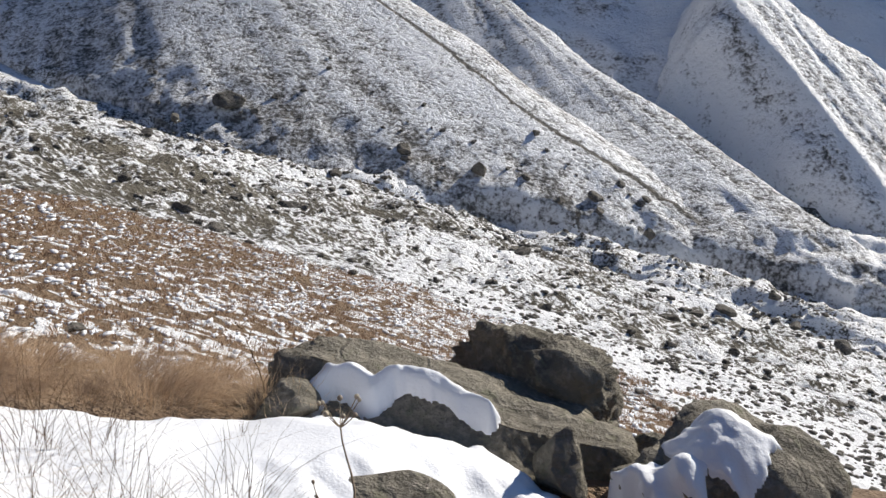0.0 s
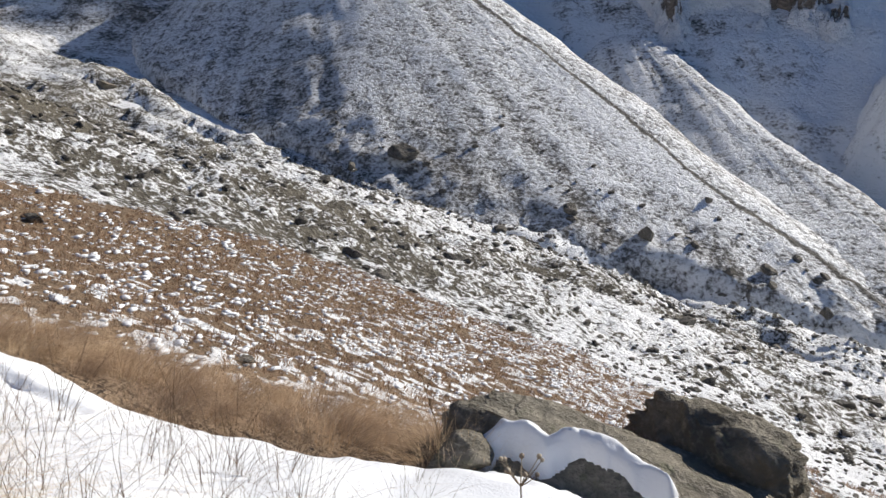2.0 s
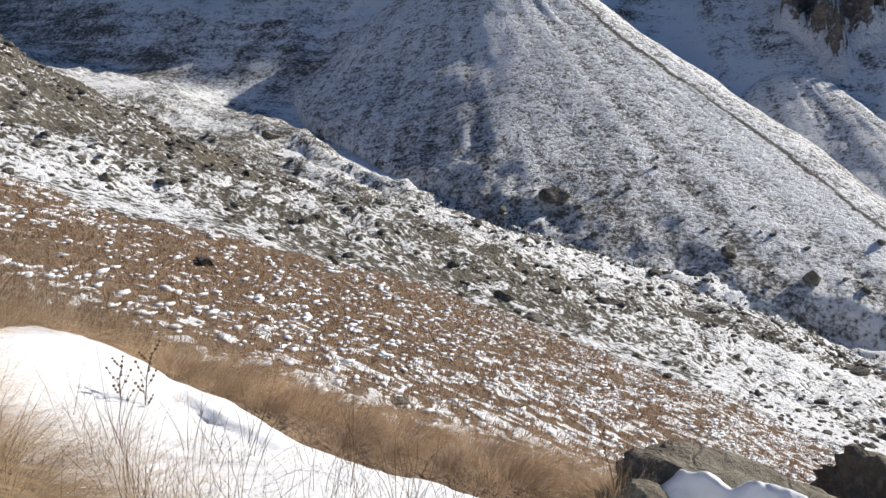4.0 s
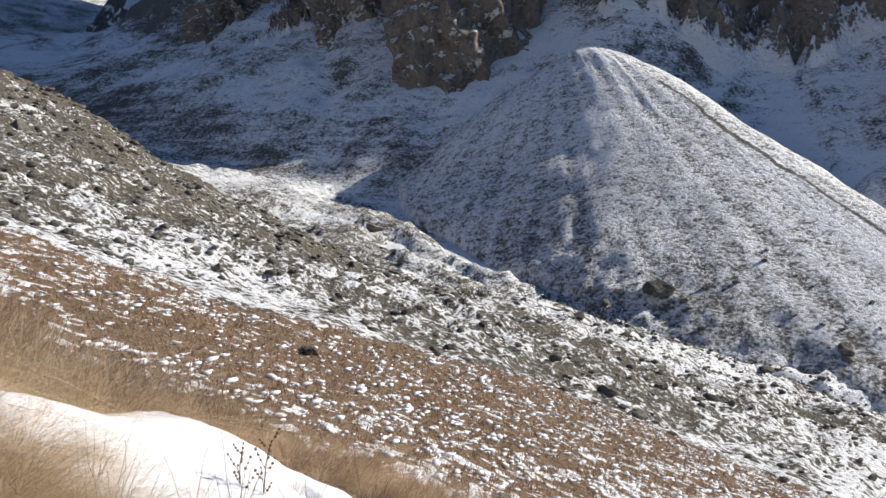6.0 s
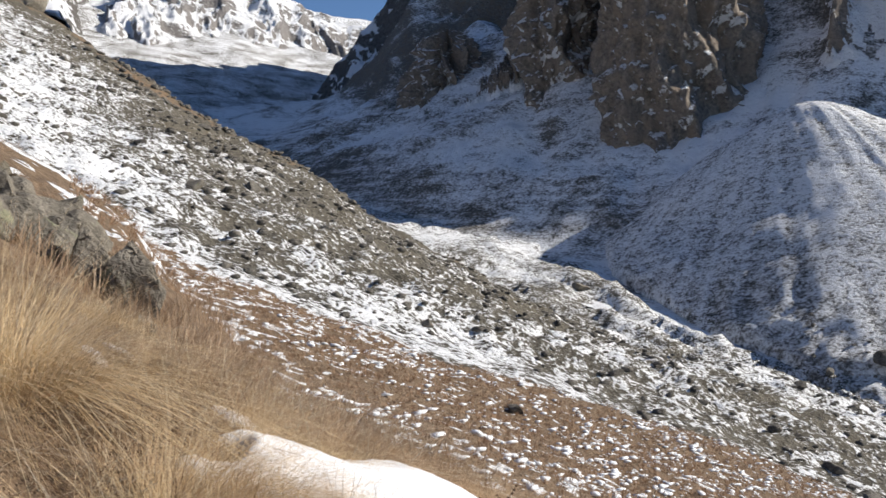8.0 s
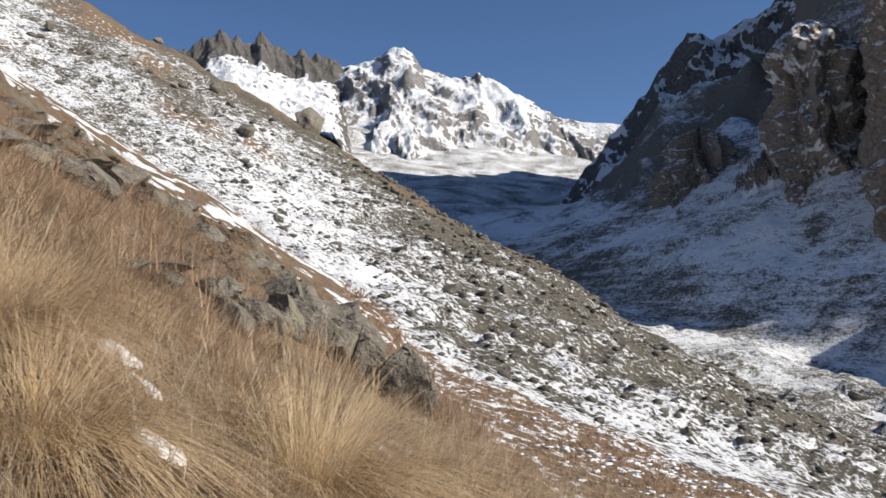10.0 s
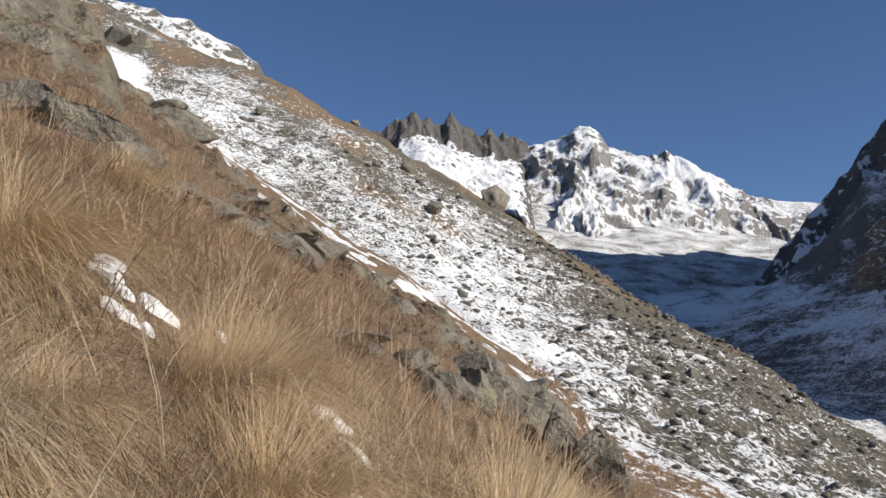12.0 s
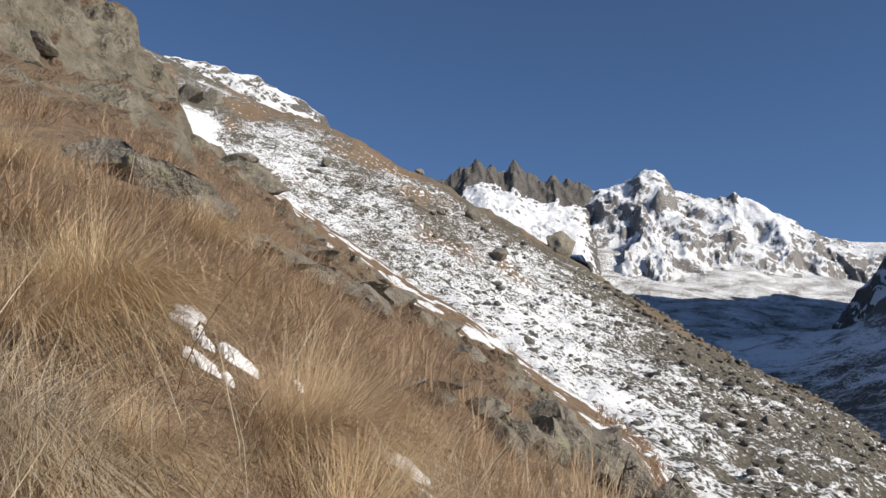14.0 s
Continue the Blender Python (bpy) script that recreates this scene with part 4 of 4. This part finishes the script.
def scree_top(x, y):
    """Height of the ground or of the scree fan that lies on it."""
    hit = fan_tree.ray_cast(Vector((x, y, 200)), Vector((0, 0, -1)))[0]
    z = float(height(x, y))
    return max(z, hit.z) if hit else z


for k, (x, y, half, turn, sink, label) in enumerate(BOULDERS):
    rock("boulder", x, y, half, label, m_rock_scree if k < 9 else m_rock_pale, 500 + k, turn=turn, level=4, z=scree_top(x, y) + half[2] * (1 - 2 * sink), cuts=11, rough=0.12, blocky=0.2, category="boulder")

g = np.random.default_rng(21)
SHAPES = [mesh_from("boulder", rock_points(2, 700 + k, 8, 0.12, 0.15), BALLS[2][1].tolist(), m_rock_scree, False) for k in range(8)]
count = 0
while count < 230:
    a, r = radians(g.uniform(-27, 72)), math.sqrt(g.uniform(58 ** 2, 190 ** 2))
    x, y = -math.sin(a) * r, math.cos(a) * r
    if y > crest_line(x) + 2 and g.uniform() < 0.6:
        continue
    s = 0.2 + 0.7 * g.uniform() ** 3 + 0.0016 * r
    ob = new("boulder", SHAPES[count % 8])
    ob.matrix_world = pose(x, y, float(height(x, y)) + 0.15 * s, g.uniform(-20, 20), g.uniform(-20, 20), g.uniform(0, 360)) @ Matrix.Diagonal((s * g.uniform(0.9, 1.5), s, s * g.uniform(0.6, 0.9), 1))
    tagged(ob, "dark angular boulder lying in snowy scree", "boulder", "boulders on the scree")
    count += 1


for k in range(70):
    x = g.uniform(-75, 45)
    y = 206 - 0.25 * (x + 15) + g.normal(0, 6)
    s = 0.45 + 1.5 * g.uniform() ** 3
    ob = new("boulder", SHAPES[k % 8])
    ob.matrix_world = pose(x, y, scree_top(x, y) + 0.1 * s, g.uniform(-20, 20), g.uniform(-20, 20), g.uniform(0, 360)) @ Matrix.Diagonal((s * g.uniform(0.9, 1.5), s, s * g.uniform(0.6, 0.9), 1))
    tagged(ob, "dark boulder rolled to the foot of the scree fan", "boulder", "boulders at the foot of the fan")


def stones(name, xs, ys, sizes, material, label, seed, long=1.6, tall=(0.5, 0.8), rest=0.1):
    g = np.random.default_rng(seed)
    zs = height(xs, ys)
    kinds = [rock_points(1, 900 + k, 5, 0.15, 0.2) for k in range(10)]
    f = BALLS[1][1]
    pts, qs = [], []
    for k, (x, y, z, s) in enumerate(zip(xs, ys, zs, sizes)):
        p = kinds[int(g.integers(0, 10))] * np.array((s * g.uniform(0.9, long), s, s * g.uniform(*tall)))
        a = g.uniform(0, 6.283)
        c, sn = math.cos(a), math.sin(a)
        pts.append(np.stack([x + p[:, 0] * c - p[:, 1] * sn, y + p[:, 0] * sn + p[:, 1] * c, z + p[:, 2] + rest * s], 1))
        qs.append(f + k * len(p))
    return tagged(new(name, quads_mesh(name, np.concatenate(pts), np.concatenate(qs), material)), label, "stones", kind="stuff")


n = 33000
a, r = np.radians(g.uniform(-29, 80, n)), np.sqrt(g.uniform(56 ** 2, 215 ** 2, n))
xs, ys = -np.sin(a) * r, np.cos(a) * r
dens = 0.5 + 0.6 * fbm(xs, ys, 14, 3, 431) + 0.5 * step(14, 2, np.abs(ys - crest_line(xs) + 4))
dens = dens * (1 - 0.75 * step(54, 64, np.degrees(a)))
fine_side = 1 - 0.22 * step(34, 16, np.degrees(a))
ok = (meadow_zone(xs, ys) < 0.6) & (g.uniform(0, 1, n) < dens)
stones("scree_stones", xs[ok], ys[ok], (0.11 + 0.40 * g.uniform(0, 1, ok.sum()) ** 3) * (0.6 + r[ok] / 150) * fine_side[ok], m_rock_scree, "loose grey stones scattered over snowy scree", 33)
n = 1700
a, r = np.radians(g.uniform(-30, 2, n)), np.sqrt(g.uniform(24 ** 2, 62 ** 2, n))
xs, ys = -np.sin(a) * r, np.cos(a) * r
ok = meadow_zone(xs, ys) < 0.7
stones("snowfield_stones", xs[ok], ys[ok], 0.06 + 0.22 * g.uniform(0, 1, ok.sum()) ** 3, m_rock_scree, "dark stones poking out of bright snow", 35)

# ---------------------------------------------------------------- outcrop on the hillside
OUTCROP = [  # x, y, half sizes, turn, tilt, seed
    (-10.2, 4.9, (0.6, 0.6, 0.95), 40, (8, 0), 41), (-9.6, 4.6, (0.5, 0.5, 0.85), 20, (-4, 12), 43), (-9.0, 4.25, (0.5, 0.42, 0.36), 10, (0, 10), 45),
    (-10.65, 4.45, (0.7, 0.5, 0.55), 70, (0, 0), 47), (-11.35, 5.0, (0.6, 0.5, 0.8), 0, (10, 0), 49), (-12.0, 5.2, (0.75, 0.55, 0.6), 30, (0, 8), 51),
    (-12.6, 4.6, (0.7, 0.6, 0.5), 60, (0, 0), 53), (-13.4, 4.4, (0.6, 0.5, 0.55), 10, (0, 0), 55), (-14.2, 4.1, (0.8, 0.5, 0.5), 50, (5, 0), 57),
    (-15.2, 3.9, (0.7, 0.6, 0.55), 20, (0, 0), 59), (-16.0, 3.2, (0.9, 0.5, 0.5), 75, (0, 6), 61), (-17.3, 2.6, (0.9, 0.7, 0.6), 15, (0, 0), 63),
    (-18.6, 1.5, (1.2, 0.7, 0.7), 60, (0, 0), 65), (-19.8, 0.2, (1.6, 0.9, 0.9), 70, (0, 10), 67), (-21.2, -1.5, (1.7, 1.0, 1.0), 50, (0, 0), 69),
    (-23.5, 0.6, (1.2, 0.8, 1.1), 20, (0, 0), 71), (-25.5, -0.9, (2.0, 1.4, 1.7), 30, (0, 0), 73), (-27.6, -2.6, (2.2, 1.6, 2.2), 60, (0, 0), 75),
    (-29.5, -4.6, (2.4, 1.8, 2.6), 10, (0, 0), 77), (-27.2, -0.4, (1.4, 1.0, 1.3), 0, (0, 0), 79), (-7.3, 2.0, (0.35, 0.25, 0.16), 30, (0, 0), 81),
    (-7.6, 2.9, (0.4, 0.3, 0.3), 80, (0, 0), 83), (-11.2, 2.2, (0.6, 0.35, 0.25), 40, (0, 0), 85), (-12.4, 1.9, (0.7, 0.35, 0.3), 60, (0, 0), 87)]
for k, (x, y, half, turn, tilt, seed) in enumerate(OUTCROP):
    if k > 2 and k < 18 and k % 2:
        continue
    half = (1.15 * half[0], 1.15 * half[1], 0.55 * half[2])
    rock("outcrop_rock", x, y, half, "weathered grey-brown bedrock breaking through dry grass", m_rock_pale, seed, turn=turn, tilt=tilt, level=4, sink=0.58, cuts=16, rough=0.13, blocky=0.3, group="outcrop on the hillside")
LEDGES = [  # x, y, half sizes, turn, tilt, seed, lift
    (-9.15, -0.75, (0.75, 0.42, 0.34), 66, (12, 10), 1301, -0.06), (-9.0, -0.2, (0.66, 0.46, 0.36), 40, (6, 14), 1303, -0.04), (-8.6, 0.22, (0.52, 0.34, 0.26), 48, (8, 16), 1305, 0.0),
    (-8.45, 0.72, (0.36, 0.22, 0.16), 60, (4, 12), 1309, 0.06), (-9.5, 1.1, (0.46, 0.26, 0.22), 62, (0, 14), 1311, 0.05),
    (-9.95, 1.5, (0.42, 0.28, 0.2), 50, (4, 10), 1313, 0.06), (-10.3, 1.75, (0.34, 0.26, 0.24), 68, (0, 8), 1315, 0.08), (-10.6, 2.0, (0.46, 0.28, 0.22), 56, (6, 14), 1317, 0.06),
    (-10.8, 2.35, (0.4, 0.3, 0.26), 72, (0, 12), 1319, 0.08), (-12.2, 2.9, (0.5, 0.3, 0.24), 58, (0, 10), 1321, 0.06), (-13.4, 3.4, (0.5, 0.34, 0.28), 64, (4, 8), 1323, 0.08), (-14.4, 3.7, (0.55, 0.36, 0.3), 50, (0, 10), 1325, 0.08),
    (-6.61, 1.75, (0.24, 0.16, 0.07), 30, (6, 10), 1327, 0.05), (-6.4, 1.5, (0.16, 0.1, 0.06), 50, (0, 8), 1329, 0.03), (-7.2, 2.4, (0.26, 0.18, 0.16), 62, (0, 6), 1331, 0.08), (-6.35, 2.15, (0.26, 0.16, 0.14), 40, (10, 10), 1333, 0.07),
    (-6.85, 2.54, (0.14, 0.14, 0.2), 60, (0, 4), 1335, 0.1), (-7.5, 3.1, (0.2, 0.16, 0.26), 66, (-6, 6), 1337, 0.12), (-7.75, 3.4, (0.22, 0.18, 0.3), 50, (-8, 8), 1339, 0.12), (-7.3, 2.9, (0.15, 0.12, 0.16), 30, (0, 0), 1341, 0.06)]
for x, y, half, turn, tilt, seed, lift in LEDGES:
    rock("outcrop_rock", x, y, half, "cracked grey-green bedrock ledge set in brown turf", m_rock_pale, seed, turn=turn, tilt=tilt, level=4, z=float(height(x, y)) + lift, cuts=14, rough=0.07, blocky=0.4, group="outcrop on the hillside")
SLABS = [  # x, y, half sizes, turn, tilt, height of the centre, seed
    (-6.96, 3.97, (0.23, 0.20, 0.42), 58, (-10, -8), 1.22, 171), (-7.42, 3.86, (0.30, 0.24, 0.44), 62, (-8, -6), 1.24, 173), (-6.44, 3.58, (0.32, 0.24, 0.17), 52, (4, 6), 0.86, 175), (-7.85, 3.72, (0.36, 0.28, 0.36), 50, (-4, -8), 1.42, 177),
    (-8.2, 3.5, (0.38, 0.3, 0.3), 62, (6, 0), 1.60, 179), (-6.84, 4.06, (0.11, 0.12, 0.22), 60, (-6, 6), 0.98, 181), (-8.5, 3.24, (0.30, 0.22, 0.2), 62, (0, 8), 1.80, 183)]
for x, y, half, turn, tilt, z, seed in SLABS:
    rock("outcrop_rock", x, y, half, "cracked grey rock slab at the edge of the slope", m_rock_pale, seed, turn=turn, tilt=tilt, level=5, cuts=11, rough=0.06, blocky=0.5, z=z, group="outcrop on the hillside")
ox, ov = np.meshgrid(np.arange(-21.5, -8.4, 0.05), np.arange(-2.4, 1.1, 0.04), indexing="ij")
oy = ov + np.interp(ox, (-21.5, -18.6, -16, -14.2, -12, -10.2, -8.4), (-1.6, 1.6, 3.2, 4.1, 5.1, 4.95, 4.4))
ob = 0.55 + 0.6 * fbm(ox, oy, 1.9, 3, 161, 0.5)
lift_v = step(-2.0, -0.3, ov + 0.6 * fbm(ox, oy, 1.4, 3, 163)) * step(0.8, 0.25, ov + 0.35 * fbm(ox, oy, 0.8, 3, 165)) * step(-21.5, -20, ox) * step(-8.4, -9.2, ox)
up = 0.52 * lift_v * np.clip(ob, 0, 1.4) + 0.13 * lift_v * (ridged(ox, oy, 0.9, 3, 167, 0.5) - 0.5)
q = up / 0.2 + 0.8 * fbm(ox, oy, 2.2, 2, 169)
up = up + 0.75 * lift_v * ((np.floor(q) + step(0.3, 0.8, q - np.floor(q)) - 0.8 * fbm(ox, oy, 2.2, 2, 169)) * 0.2 - up)
oz = height(ox, oy) + up - 0.03
tagged(sheet("outcrop", ox, oy, oz, m_crag, -1.0, 0.5 + 1.5 * (steep(ox, oy, oz) - 0.55), keep=up > 0.03), "grey-green bedrock ledges mixed with brown turf", "outcrop")
g = np.random.default_rng(61)
for k in range(26):
    x, y, half, *_ = OUTCROP[int(g.integers(0, 16))]
    x, y = x + g.normal(0, 0.7), y + g.normal(-0.1, 0.45)
    r = 0.14 + 0.38 * g.uniform() ** 2
    rock("outcrop_rock", x, y, (r * g.uniform(0.9, 1.6), r, r * g.uniform(0.6, 1.0)), "weathered grey-brown bedrock breaking through dry grass", m_rock_pale, 1100 + k, turn=g.uniform(0, 180), tilt=(g.uniform(-15, 15), g.uniform(-15, 15)), level=3, sink=0.35, cuts=14, rough=0.05, blocky=0.3, group="outcrop on the hillside")


def crag_height(yaw, r):
    """Ground with the crag on it, by yaw in degrees and distance."""
    x, y = -np.sin(np.radians(yaw)) * r, np.cos(np.radians(yaw)) * r
    base = height(x, y)
    edge = yaw + 0.35 * fbm(x, y, 5, 4, 141) + 0.3 * fbm(x, y, 1.2, 2, 143)
    top = np.interp(edge, (85.8, 87.2, 87.8, 88.8, 89.9, 90.9, 91.4, 92.2, 94.6, 97, 103, 112, 120, 124), (16, 18.3, 20.0, 21.6, 22.4, 23.1, 24.0, 24.5, 25.1, 26.5, 29.5, 32, 29, 20))
    crown = np.maximum(EYE + 25 * np.tan(np.radians(top)) - big_ground(-np.sin(np.radians(yaw)) * 25, np.cos(np.radians(yaw)) * 25), 0)
    rise = step(12, 25.5, r + 2.5 * fbm(x, y, 6, 3, 145)) * step(46, 30, r)
    lift = crown * rise
    lift = np.minimum(lift, np.maximum(EYE + r * np.tan(np.radians(top)) - base - 0.35, 0))
    relief = (1.1 * (ridged(x, y, 4.5, 5, 147, 0.6) - 0.6) + 0.35 * fbm(x, y, 1.1, 4, 149)) * np.clip(lift / 2.2, 0, 1)
    up = lift + relief
    q = up / 1.1 + 0.9 * fbm(x, y, 7, 2, 151)
    ledge = (np.floor(q) + step(0.25, 0.75, q - np.floor(q)) - 0.9 * fbm(x, y, 7, 2, 151)) * 1.1
    return x, y, base, base + (up + 0.7 * np.clip(lift / 2.5, 0, 1) * (ledge - up)) * np.clip(lift / 0.6, 0, 1) - 0.12


CY, CR = np.meshgrid(np.arange(84, 126, 0.16), geo(10.5, 46, 1.0065), indexing="ij")
CX, CYY, CB, CZ = crag_height(CY, CR)
turf_v = 0.5 + 1.6 * (steep(CX, CYY, CZ) - 0.66) + 0.35 * fbm(CX, CYY, 3.2, 3, 153)
tagged(sheet("crag", CX, CYY, CZ, m_crag, -1.0, turf_v, keep=CZ > CB + 0.02), "craggy grey-green bedrock face with cracks and grassy ledges", "crag")
for k in range(16):
    yaw, r = g.uniform(89, 104), g.uniform(16, 26)
    x, y, b, z = crag_height(np.array(yaw), np.array(r))
    s = g.uniform(0.2, 0.5)
    rock("crag_rock", float(x), float(y), (s * g.uniform(1.0, 1.7), s, s * g.uniform(0.5, 0.8)), "weathered block lying on the crag", m_rock_pale, 1200 + k, turn=g.uniform(0, 180), tilt=(g.uniform(-20, 20), g.uniform(-20, 20)), level=3, z=float(z), cuts=14, rough=0.08, blocky=0.2, group="blocks on the crag")

# ---------------------------------------------------------------- snow caps, sprigs and stalks
snow_cap([slab, block], [(-0.52, 3.06), (-0.45, 3.10), (-0.37, 3.10), (-0.28, 3.04), (-0.17, 3.09), (-0.03, 3.06), (0.08, 3.00), (0.15, 2.95)], 0.05, 0.09, "thick rounded snow cap", 401)
snow_cap([slab], [(-0.52, 2.84), (-0.46, 2.76), (-0.38, 2.72)], 0.07, 0.04, "thin melting snow edge", 405)
snow_cap([slab], [(-0.36, 2.74), (-0.2, 2.72), (-0.05, 2.69), (0.10, 2.66)], 0.095, 0.06, "low snow pad on its lower edge", 407)
snow_cap([dome], [(0.84, 2.70), (0.93, 2.73), (1.0, 2.68), (0.94, 2.62)], 0.105, 0.06, "pointed snow cap", 409)
snow_cap([dome], [(0.56, 2.58), (0.68, 2.56), (0.77, 2.57)], 0.08, 0.05, "snow pad at its foot", 413)

g = np.random.default_rng(83)
SPRIGS = [quads_mesh("sprig", *blades(20, 0.34, 1.1, 0.05, 0.0022, 5, g, wind=(0.2, 0.05), droop=0.8), m_stalk) for _ in range(4)]
for k in range(120):
    x, y = (g.uniform(-2.3, -0.5), g.uniform(1.35, 2.0)) if k % 3 else (g.uniform(-1.75, -0.5), g.uniform(1.95, 2.5))
    ob = new("grass_sprig", SPRIGS[k % 4])
    ob.matrix_world = pose(x, y, float(height(x, y)) + 0.05, 0, 0, g.uniform(0, 360)) @ Matrix.Scale(g.uniform(0.6, 1.2), 4)
    tagged(ob, "thin brown grass sprig poking through snow", "grass", "sprigs in the snow")


def tube(points, r0, r1, sides=5):
    """Rings along a line of points: vertices and quads."""
    pts = np.array(points, float)
    n = len(pts)
    ang = np.linspace(0, 2 * np.pi, sides, endpoint=False)
    rad = np.linspace(r0, r1, n)
    tang = np.gradient(pts, axis=0)
    tang /= np.linalg.norm(tang, axis=1)[:, None]
    a = np.cross(tang, (0.3, 1.0, 0.1))
    a /= np.linalg.norm(a, axis=1)[:, None]
    b = np.cross(tang, a)
    v = pts[:, None] + rad[:, None, None] * (np.cos(ang)[None, :, None] * a[:, None] + np.sin(ang)[None, :, None] * b[:, None])
    q = [[i * sides + j, i * sides + (j + 1) % sides, (i + 1) * sides + (j + 1) % sides, (i + 1) * sides + j] for i in range(n - 1) for j in range(sides)]
    return v.reshape(-1, 3), np.array(q)


def part(name, me, parent, label=""):
    ob = new(name, me)
    ob.parent = parent
    return tagged(ob, label)


def weed(name, x, y, tall, lean, twigs, spread, material, label, seed, r=0.004, umbel=False, z=None):
    """A dead stalk: a stem with twigs, each ending in seed heads."""
    g = np.random.default_rng(seed)
    root = new(name)
    root.location = (x, y, float(height(x, y)) if z is None else z)
    tagged(root, label, "plant")
    k = np.linspace(0, 1, 7)
    line = np.stack([lean[0] * k ** 1.6 + 0.012 * np.sin(5 * k), lean[1] * k ** 1.6, tall * k], 1)
    part("stem", quads_mesh("stem", *tube(line, r, r * 0.5), material), root)
    for i in range(twigs):
        f = 0.97 if umbel else 0.35 + 0.62 * i / max(twigs - 1, 1)
        p = np.array([np.interp(f, k, line[:, c]) for c in range(3)])
        a = 2.4 * i + g.uniform(-0.3, 0.3)
        d = np.array([math.cos(a) * spread, math.sin(a) * spread, spread * g.uniform(0.7, 1.3)]) * (1.0 if umbel else 1.15 - 0.6 * f)
        twig = part("twig", quads_mesh("twig", *tube([p + d * u + np.array((0, 0, 0.25 * spread * u * u)) for u in (0, 0.35, 0.7, 1.0)], r * 0.45, r * 0.25, 4), material), root)
        for u in ((1.0,) if umbel else (0.5, 0.75, 1.0)):
            c = p + d * u + np.array((0, 0, 0.25 * spread * u * u))
            part("seed_head", mesh_from("seed_head", BALLS[2][0] * r * g.uniform(1.2, 2.0) + c, BALLS[2][1].tolist(), material), twig)
    return root


weed("umbel_stalk", -0.276, 2.16, 0.30, (-0.01, 0.02), 9, 0.055, m_umbel, "pale dry umbel stalk with bare spokes", 1, r=0.0045, umbel=True, z=0.03)
weed("umbel_stalk", -0.335, 2.06, 0.20, (-0.015, 0.0), 3, 0.02, m_umbel, "short pale broken stalk", 2, r=0.003, z=0.03)
weed("dead_weed", -2.05, 2.16, 0.27, (0.06, 0.04), 9, 0.05, m_stalk, "dark dead weed with seed heads in the snow", 3, r=0.0028)
weed("dead_weed", -2.11, 2.13, 0.20, (0.02, 0.04), 8, 0.05, m_stalk, "dark dead weed with seed heads in the snow", 4, r=0.0026)
weed("dead_weed", -0.70, 3.05, 0.34, (-0.05, 0.02), 5, 0.04, m_stalk, "thin bare twig standing over the dry grass", 5, r=0.0026)
weed("dead_weed", 0.93, 2.38, 0.14, (0.0, 0.02), 9, 0.045, m_stalk, "small dark twiggy weed between stones", 6, r=0.002)
weed("dead_weed", -3.51, -0.15, 0.47, (0.09, 0.25), 4, 0.04, m_stalk, "leaning dark dead stalk in long grass", 7, r=0.003)

# ---------------------------------------------------------------- snow between the meadow's tussocks
g = np.random.default_rng(97)
n = 24000
a, r = np.radians(g.uniform(-14, 62, n)), np.sqrt(g.uniform(20 ** 2, 62 ** 2, n))
xs, ys = -np.sin(a) * r, np.cos(a) * r
ok = (meadow_zone(xs, ys) > 0.4) & (fbm(xs, ys, 3.0, 3, 421) + 0.5 * g.normal(0, 1, n) > 0.4 * step(24, 36, np.degrees(a)) + 0.35 * step(40, 52, np.degrees(a)))
stones("snow_pads", xs[ok], ys[ok], (0.035 + 0.13 * g.uniform(0, 1, ok.sum()) ** 2.5) * (1 + 0.35 * step(14, 34, np.degrees(a[ok]))), m_snow, "small pads of snow caught between tussocks", 99, 2.0, (0.25, 0.5), 0.4)
